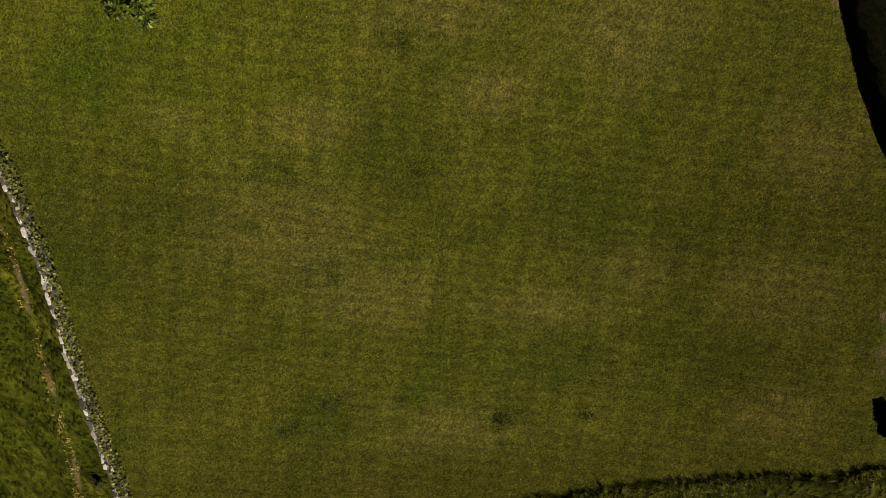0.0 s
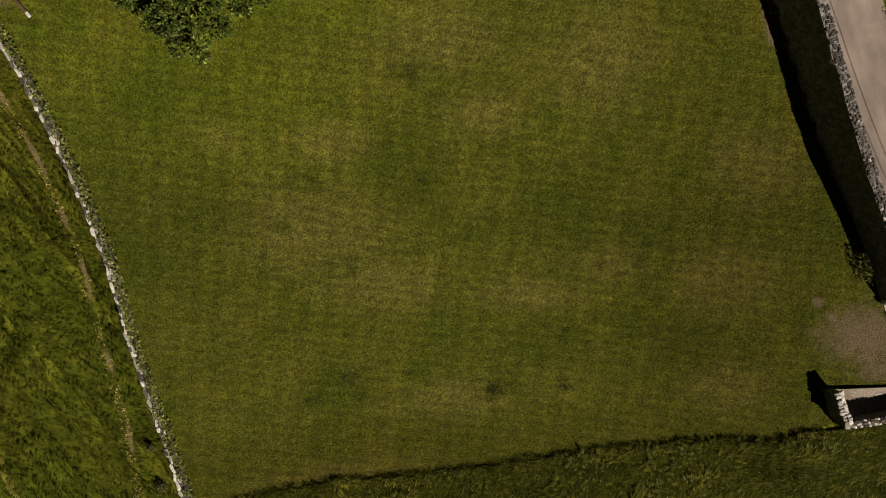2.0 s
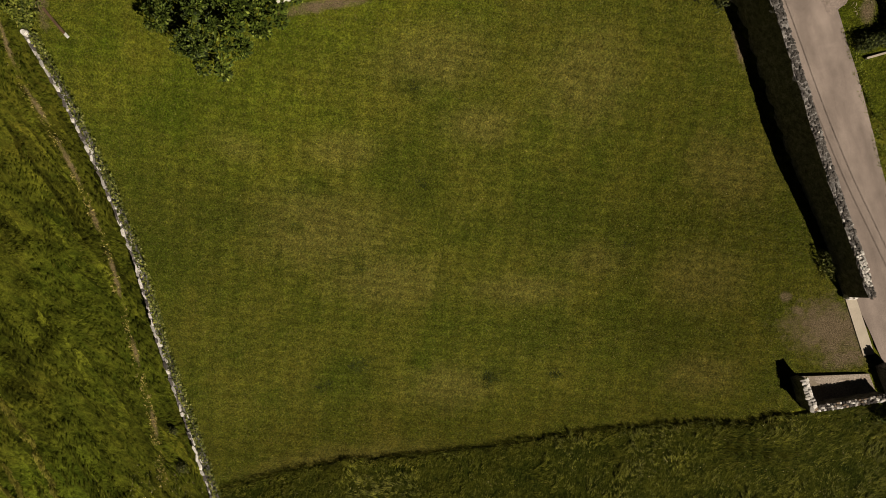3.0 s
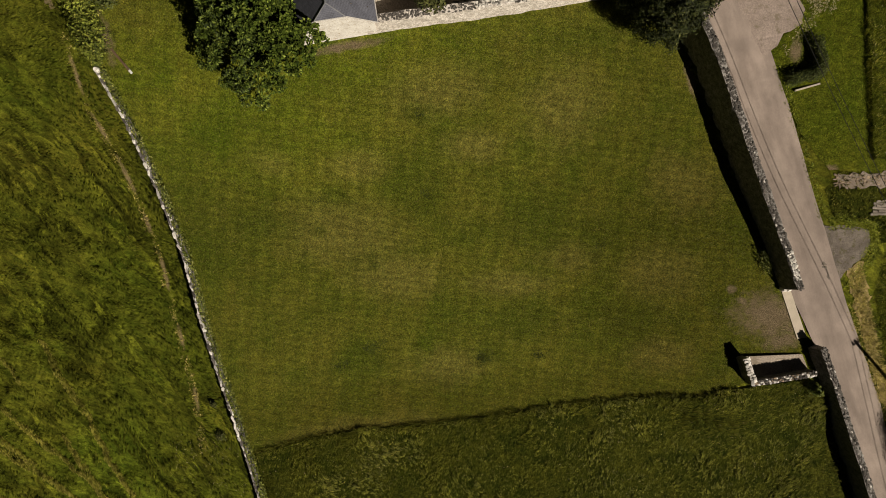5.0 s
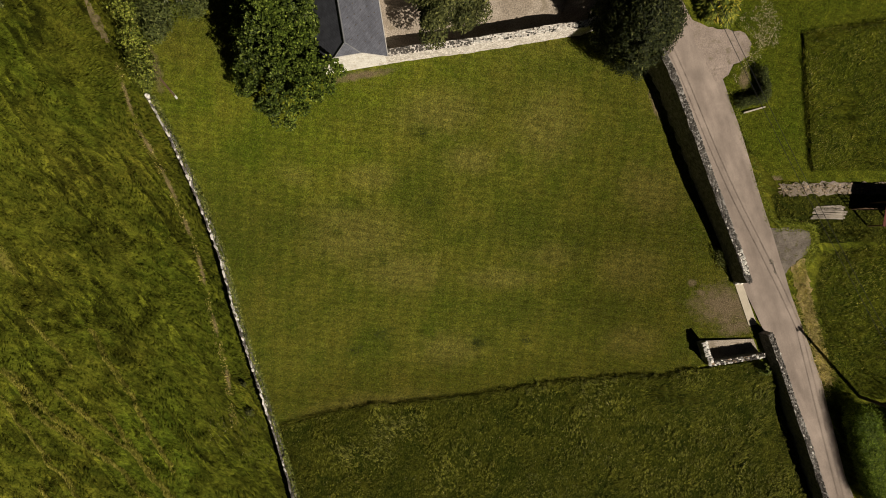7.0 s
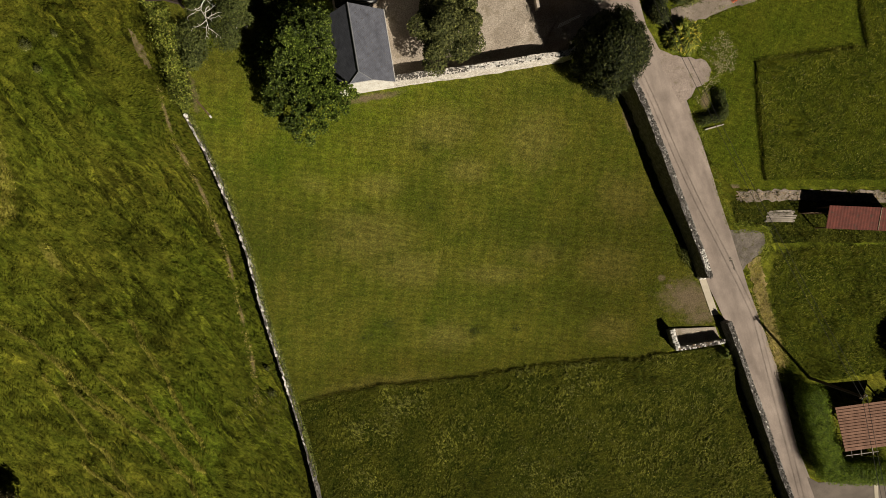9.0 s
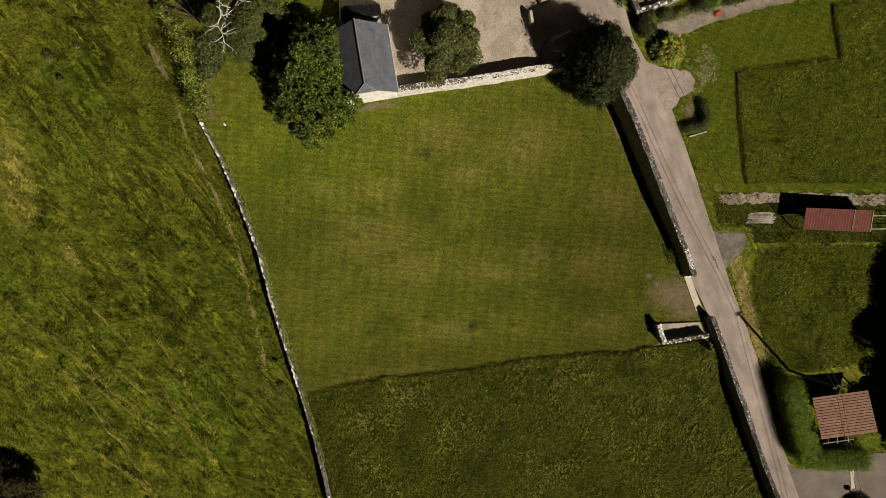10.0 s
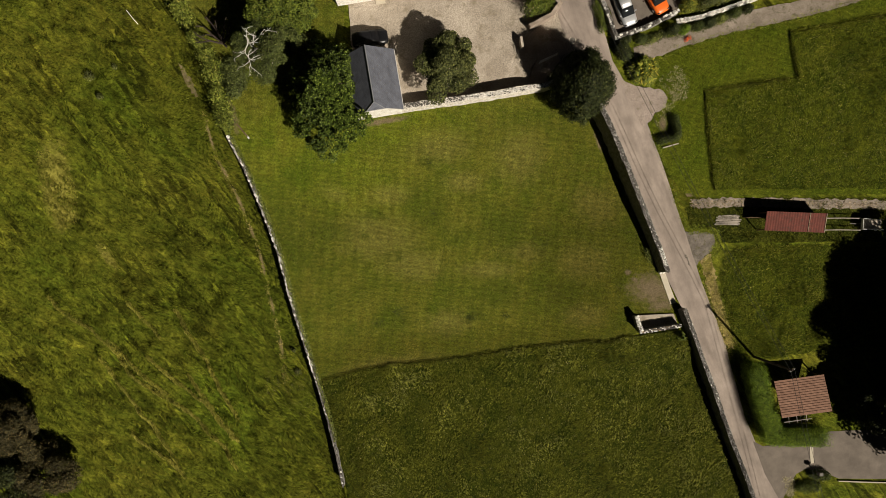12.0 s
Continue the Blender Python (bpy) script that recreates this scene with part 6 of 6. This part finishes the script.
def cable(p, q, sag, label):
    ob = thing("power_cable", label, "cable", "power cables over the lane")
    bm = bmesh.new()
    n = 24
    pts = [Vector(p).lerp(Vector(q), k / n) - Vector((0, 0, sag * 4 * (k / n) * (1 - k / n))) for k in range(n + 1)]
    tube(bm, pts, [0.02] * (n + 1), 5)
    part("strand", bm, M_CABLE, ob)


FAR_N = Vector((11.07, 32.75, lz(11.07, 32.75) + 8.4))
FAR_S = Vector((47.59, -43.63, lz(47.59, -43.63) + 8.4))
for o in OFFS:
    cable(POLE + arm_d * o + Vector((0, 0, 8.74)), FAR_N + arm_d * o, 1.2, "black overhead power cable")
    cable(POLE + arm_d * o + Vector((0, 0, 8.74)), FAR_S + arm_d * o, 0.6, "black overhead power cable")


# seed heads and small pale flowers over the uncut grass
def specks(name, outline, per_m2, lift, size, material, label, seed):
    r = np.random.RandomState(seed)
    xs, ys = [p[0] for p in outline], [p[1] for p in outline]
    n = int((max(xs) - min(xs)) * (max(ys) - min(ys)) * per_m2)
    px, py = r.uniform(min(xs), max(xs), n), r.uniform(min(ys), max(ys), n)
    ok = inside(px, py, outline) & (lattice(px * 0.4, py * 0.4, seed) > r.uniform(0.2, 0.9, n))
    px, py = px[ok], py[ok]
    pts = np.stack([px, py, ground(px, py) + lift + r.uniform(-0.08, 0.1, len(px))], 1)
    ob = leaf_mesh(name, pts, np.tile((0.2, -0.2, 1.0), (len(pts), 1)), size, material, seed, None, 0.9, 0.5)
    return tagged(ob, label, "flowers", kind="stuff")


specks("meadow_flowers", MEADOW, 1.6, 0.36, 0.07, L_SEED, "pale seed heads and small flowers in the meadow", 201)
specks("meadow_flowers", [(min(x, 58), y) for x, y in MEADOW_NE], 3, 0.42, 0.07, L_SEED, "pale seed heads in the green meadow", 202)
specks("field_flowers", [(-23.5, -16.1), (-18.0, -14.8), (-16.2, -19.2), (-17.2, -22.4), (-21.4, -21.8), (-23.8, -19.7)], 6, 0.5, 0.07, L_SEED, "pale umbels beside the old wall", 204)
specks("lawn_daisies", LAWN, 0.6, 0.05, 0.045, L_SEED, "scattered tiny pale flowers in the lawn", 203)

# ---- small things on the lawn's edge ----
pil = thing("end_pillar", "white-capped end stone of the old wall", "pillar")
pz = lz(-25.2, 12.75)
bm = bmesh.new()
tube(bm, [(-25.2, 12.75, pz - 1.6), (-25.2, 12.75, pz + 0.75), (-25.2, 12.75, pz + 0.95)], [0.2, 0.2, 0.15], 12)
part("shaft", bm, M_WHITE_ST, pil)
pl = thing("plank", "white-ended plank lying on the lawn", "plank")
box_part("board", pose(-23.67, 13.59, lz(-23.67, 13.59) + 0.2, 0, 0, -50), (2.0, 0.16, 0.08), M_TIMBER, pl)
box_part("painted_end", pose(-23.16, 12.96, lz(-23.16, 12.96) + 0.2, 0, 0, -50), (0.9, 0.17, 0.09), M_WPAINT, pl)

es = thing("end_stone", "pale squared stone at the gateway end of the wall", "stone")
for k, (x, y, w) in enumerate(((26.05, -3.38, 0.34), (26.42, -3.34, 0.3))):
    stone(es, STONES_PALE, x, y, lz(26.2, -3.3) + 0.35, (w, 0.3, 0.5), 0.3 * k, random.Random(31 + k))
stk = thing("stake", "weathered pale stake leaning in the pasture", "stake")
bm = bmesh.new()
sx, sy = -36.6, 26.6
tube(bm, [(sx, sy, gz(sx, sy) - 0.2), (sx - 0.25, sy + 0.5, gz(sx, sy) + 0.9), (sx - 0.55, sy + 1.1, gz(sx, sy) + 1.7)], [0.05, 0.045, 0.03], 6)
part("post", bm, M_PALE_BARK, stk)

# ivy on the old wall
rng_ivy = np.random.RandomState(77)
P, N = [], []
for p, d, s in along(WEST_PATH, 0.05):
    if s < 6:
        continue
    dens = 0.5 + 0.5 * math.sin(s * 1.1) * math.sin(s * 0.37 + 1)
    side = Vector((d.y, -d.x))
    for k in range(int(2 + 5 * dens)):
        o = rng_ivy.uniform(0.1, 0.5)
        x, y = p.x + side.x * o, p.y + side.y * o
        h = 0.68 - max(0, o - 0.25) * 1.7 + rng_ivy.uniform(-0.12, 0.14)
        P.append((x, y, lz(x, y) + max(0.05, h)))
        N.append((side.x * 0.5, side.y * 0.5, 0.8))
ivy = leaf_mesh("ivy", P, N, 0.15, L_IVY, 78, None, 0.8, 0.5)
tagged(ivy, "dusty ivy trailing over the old wall", "ivy", kind="stuff")

# ---- grasses ----
def swathe(x, y):
    """Where the pasture stands thick: on the ridges and tussocks more than between them."""
    p, q = 0.86 * x - 0.51 * y + 0.8 * lattice(x * 0.3, y * 0.3, 15), 0.51 * x + 0.86 * y
    w = 0.4 * lattice(p * 0.5, q * 1.25, 13) + 0.35 * lattice(p * 1.2, q * 2.6, 14) + 0.3 * crest(x, y)
    return np.clip(0.46 + 2.2 * (w - 0.42), 0.06, 1.0)


def plain(x, y):
    """Small tussocks without a grain."""
    w = 0.38 * lattice(x * 0.75, y * 0.45, 6) + 0.42 * lattice(x * 2.4, y * 1.9, 7) + 0.2 * lattice(x * 0.2, y * 0.2, 8)
    return np.clip(0.5 + 2.0 * (w - 0.5), 0.08, 1.0)


FIELD = [(-66, -38), (-12.5, -38), (-13.6, -30.8), (-14.4, -26.3), (-15.35, -21.8), (-16.65, -16.75), (-17.5, -13.6), (-18.25, -11.0), (-18.9, -8.6), (-19.55, -6.2), (-20.2, -3.0), (-20.85, -0.3), (-21.7, 2.2), (-22.8, 5.5), (-24.15, 9.4), (-25.6, 12.7), (-28.6, 20.4), (-32.6, 29.2), (-34.6, 34.6), (-64.5, 35.2)]
VERGE = [(28.83, 4.13), (29.69, 5.50), (55.44, 5.44), (55.51, 0.20), (33.64, 0.20), (33.02, 1.88), (29.73, 1.97)]
grass("meadow_grass", [(x, max(y, -38)) for x, y in MEADOW], 24, 6, 0.3, 0.1, M_TALL, "bent tips of uncut meadow grass", 61, (0.25, 1.0), 0.014, lift=0.1, form=plain)
grass("meadow_grass_north_east", [(min(x, 58), y) for x, y in MEADOW_NE], 40, 3, 0.22, 0.18, M_LUSH, "bent tips of uncut green grass", 62, (0.4, 0.2), 0.014, lift=0.18, form=plain)
grass("meadow_grass_east", [(min(x, 58), y) for x, y in MEADOW_E], 40, 3, 0.22, 0.18, M_LUSH, "bent tips of uncut grass beside the lane", 63, (0.4, 0.2), 0.014, lift=0.08, form=plain)
WORN_PATH = [(-28.61, 16.10), (-28.32, 12.83), (-27.07, 9.28), (-25.61, 5.98), (-24.30, 2.10), (-23.20, -1.60), (-22.20, -7.00), (-21.30, -12.20), (-20.80, -18.00)]
HAY_B = [(-46.80, 0.20), (-45.00, 0.40), (-43.80, -1.40), (-43.40, -3.20), (-44.40, -2.60), (-45.80, -1.20)]
HAY = [(-52.50, 12.58), (-48.68, 12.31), (-48.21, 7.93), (-48.39, 3.60), (-51.80, 2.00), (-52.54, 6.94)]


def band(path, half):
    """An outline round a path."""
    left, right = [], []
    for p, d, s in along(path, 1.5):
        n = Vector((-d.y, d.x)) * half
        left.append((p.x + n.x, p.y + n.y))
        right.append((p.x - n.x, p.y - n.y))
    return left + right[::-1]


BELOW = [[(x - 0.62, y - 0.44) for x, y in pts] for pts in FURROWS]
grass("pasture_grass", FIELD, 15, 6, 0.22, 0.07, M_BLADE, "windswept pasture grass on the hillside", 64, (1.5, -0.9), 0.016, form=swathe, holes=[band(WORN_PATH, 0.22)] + [band(pts, 0.5) for pts in BELOW], stray=1.6)
grass("lawn_grass", LAWN, 42, 2, 0.05, 0.075, M_SHORT, "short mown grass blades", 65, (0, 0), 0.02, holes=[[(23.03, -4.14), (25.98, -3.55), (27.46, -7.09), (24.21, -7.09)]])
grass("lawn_grass_east", [(min(x, 56), y) for x, y in LAWN_NE], 16, 2, 0.05, 0.075, M_LUSH, "short green grass blades", 67, (0, 0), 0.016, holes=[MEADOW_NE])
grass("verge_grass", VERGE, 16, 5, 0.24, 0.18, M_TALL, "scruffy verge grass", 66, (0, 0), 0.022, form=plain)


grass("meadow_edge_grass", band([(p[0], p[1] - 0.12) for p in MEADOW[:10]], 0.3), 70, 5, 0.36, 0.16, M_TALL, "tall grass along the mown edge", 55, (-0.1, 0.2), 0.013, lift=0.02)
grass("meadow_edge_grass", band([(p[0] + 0.12, p[1] - 0.1) for p in MEADOW_NE[:9]], 0.3), 70, 5, 0.42, 0.16, M_LUSH, "tall grass along the mown edge", 56, (-0.15, 0.1), 0.013, lift=0.02)
grass("meadow_edge_grass", band([(36.19, -13.09), (34.88, -8.52), (33.85, -4.36), (34.16, -1.39), (37.67, -0.60), (45.61, -0.60)], 0.5), 40, 4, 0.2, 0.18, M_LUSH, "ragged grass along the meadow edge", 57, (-0.1, 0.1), 0.014)
grass("lane_edge_grass", band([(35.49, -14.08), (34.88, -12.29), (31.46, -4.54)], 0.35), 30, 4, 0.12, 0.16, M_DRYBLADE, "dry grass creeping over the lane edge", 70, (0, 0), 0.02)
grass("lane_edge_grass", band([(29.03, 1.67), (26.66, 7.74), (24.24, 13.04)], 0.3), 34, 4, 0.12, 0.16, M_BLADE, "grass creeping over the lane edge", 71, (0, 0), 0.02)
grass("lane_edge_grass", band([(25.58, 15.56), (25.87, 17.60), (24.21, 18.86), (24.50, 20.81), (26.54, 22.36), (33.11, 24.32), (42.02, 26.15), (48.97, 28.21)], 0.35), 30, 4, 0.12, 0.16, M_BLADE, "grass creeping over the path edge", 72, (0, 0), 0.02)
grass("lane_edge_grass", band([(29.33, 1.77), (30.95, 1.77), (32.81, 1.38), (33.02, -0.20), (32.19, -1.78), (31.46, -3.55)], 0.55), 60, 5, 0.12, 0.18, M_BLADE, "grass creeping over the wayside gravel", 69, (0, 0), 0.022)
grass("dry_grass", band([(31.67, -1.78), (32.39, -4.35), (33.33, -7.12), (34.37, -9.91), (35.49, -12.69)], 0.5), 70, 5, 0.16, 0.28, M_DRYBLADE, "dry straw-yellow verge grass", 73, (0, 0), 0.025)
grass("dry_grass", [(24.70, 19.06), (26.84, 20.61), (28.40, 18.87), (27.81, 16.73), (26.45, 16.73)], 30, 4, 0.05, 0.2, M_BLEACH, "bleached dry grass by the pull-in", 74, (0, 0), 0.02, form=plain)
grass("dry_grass", band([(26.5, 17.2), (26.3, 16.0), (25.6, 15.1), (24.7, 14.0)], 0.4), 24, 4, 0.06, 0.2, M_BLEACH, "bleached dry grass round the pull-in", 87, (0, 0), 0.02, form=plain)
grass("dry_grass", [(43.03, -29.75), (44.22, -29.65), (44.81, -31.33), (44.22, -32.72), (43.42, -31.73)], 60, 4, 0.14, 0.25, M_BLEACH, "bleached dry grass by the drive", 75, (0, 0), 0.022)
grass("bank_grass", band([(-31.6, 21.9), (-30.9, 20.6), (-30.1, 18.9), (-29.3, 17.7)], 0.55), 26, 5, 0.16, 0.12, M_BLADE, "grass growing over the bare bank", 68, (0.9, -0.7), 0.018, form=plain)
grass("path_grass", band(WORN_PATH, 0.4), 20, 4, 0.06, 0.16, M_DRYBLADE, "trodden bleached grass along the wall", 76, (0, 0), 0.02, form=plain)
grass("bleached_grass", HAY_B, 50, 3, 0.17, 0.16, M_RIDGE, "pale bleached patch of pasture grass", 82, (0.9, -0.7), 0.028, form=plain)
grass("bleached_grass", HAY, 46, 3, 0.17, 0.16, M_RIDGE, "pale bleached patch of pasture grass", 77, (0.9, -0.7), 0.028, form=swathe)
for k, pts in enumerate(FURROWS):
    grass("ridge_grass", band(pts, 0.3), 60, 5, 0.16, 0.14, M_RIDGE, "bright lip of longer grass along a small terrace", 79 + k, (0.9, -1.2), 0.032, stray=0.8)
for x, y, rad, seed in ((-9.60, 1.30, 0.35, 1), (-5.80, -1.60, 0.28, 2), (12.40, 0.00, 0.55, 3), (-5.50, -8.20, 1.0, 4), (3.20, -9.00, 0.7, 5), (-1.88, 9.95, 0.4, 6), (-10.00, 3.70, 0.5, 7), (-1.50, 4.00, 0.5, 8), (7.50, -8.90, 0.5, 9), (-8.20, -9.60, 0.6, 10)):
    ring = [(x + rad * (1 + 0.3 * math.sin(3 * k + seed)) * math.cos(k * 0.628), y + rad * (0.8 + 0.3 * math.cos(2 * k + seed)) * math.sin(k * 0.628)) for k in range(10)]
    grass("clover_patch", ring, 80, 4, 0.06, 0.10, M_DARKBLADE, "dark green clover patch in the lawn", 90 + seed, (0, 0), 0.03, form=plain)
for x, y, rad, seed in ((-44.03, 21.18, 0.9, 1), (-40.25, 22.07, 0.5, 2), (-42.84, 18.78, 0.7, 3), (-19.60, -13.20, 0.5, 4), (-19.20, -16.00, 0.7, 5)):
    bush("weed_tuft", "dark weed tussock in the pasture", [(x, y), (x + 0.3, y - 0.2)], rad * 1.4, 0.5, 0.16, int(320 * rad), L_OLIVE, 140 + seed, 0.3, "weed", stems=False)
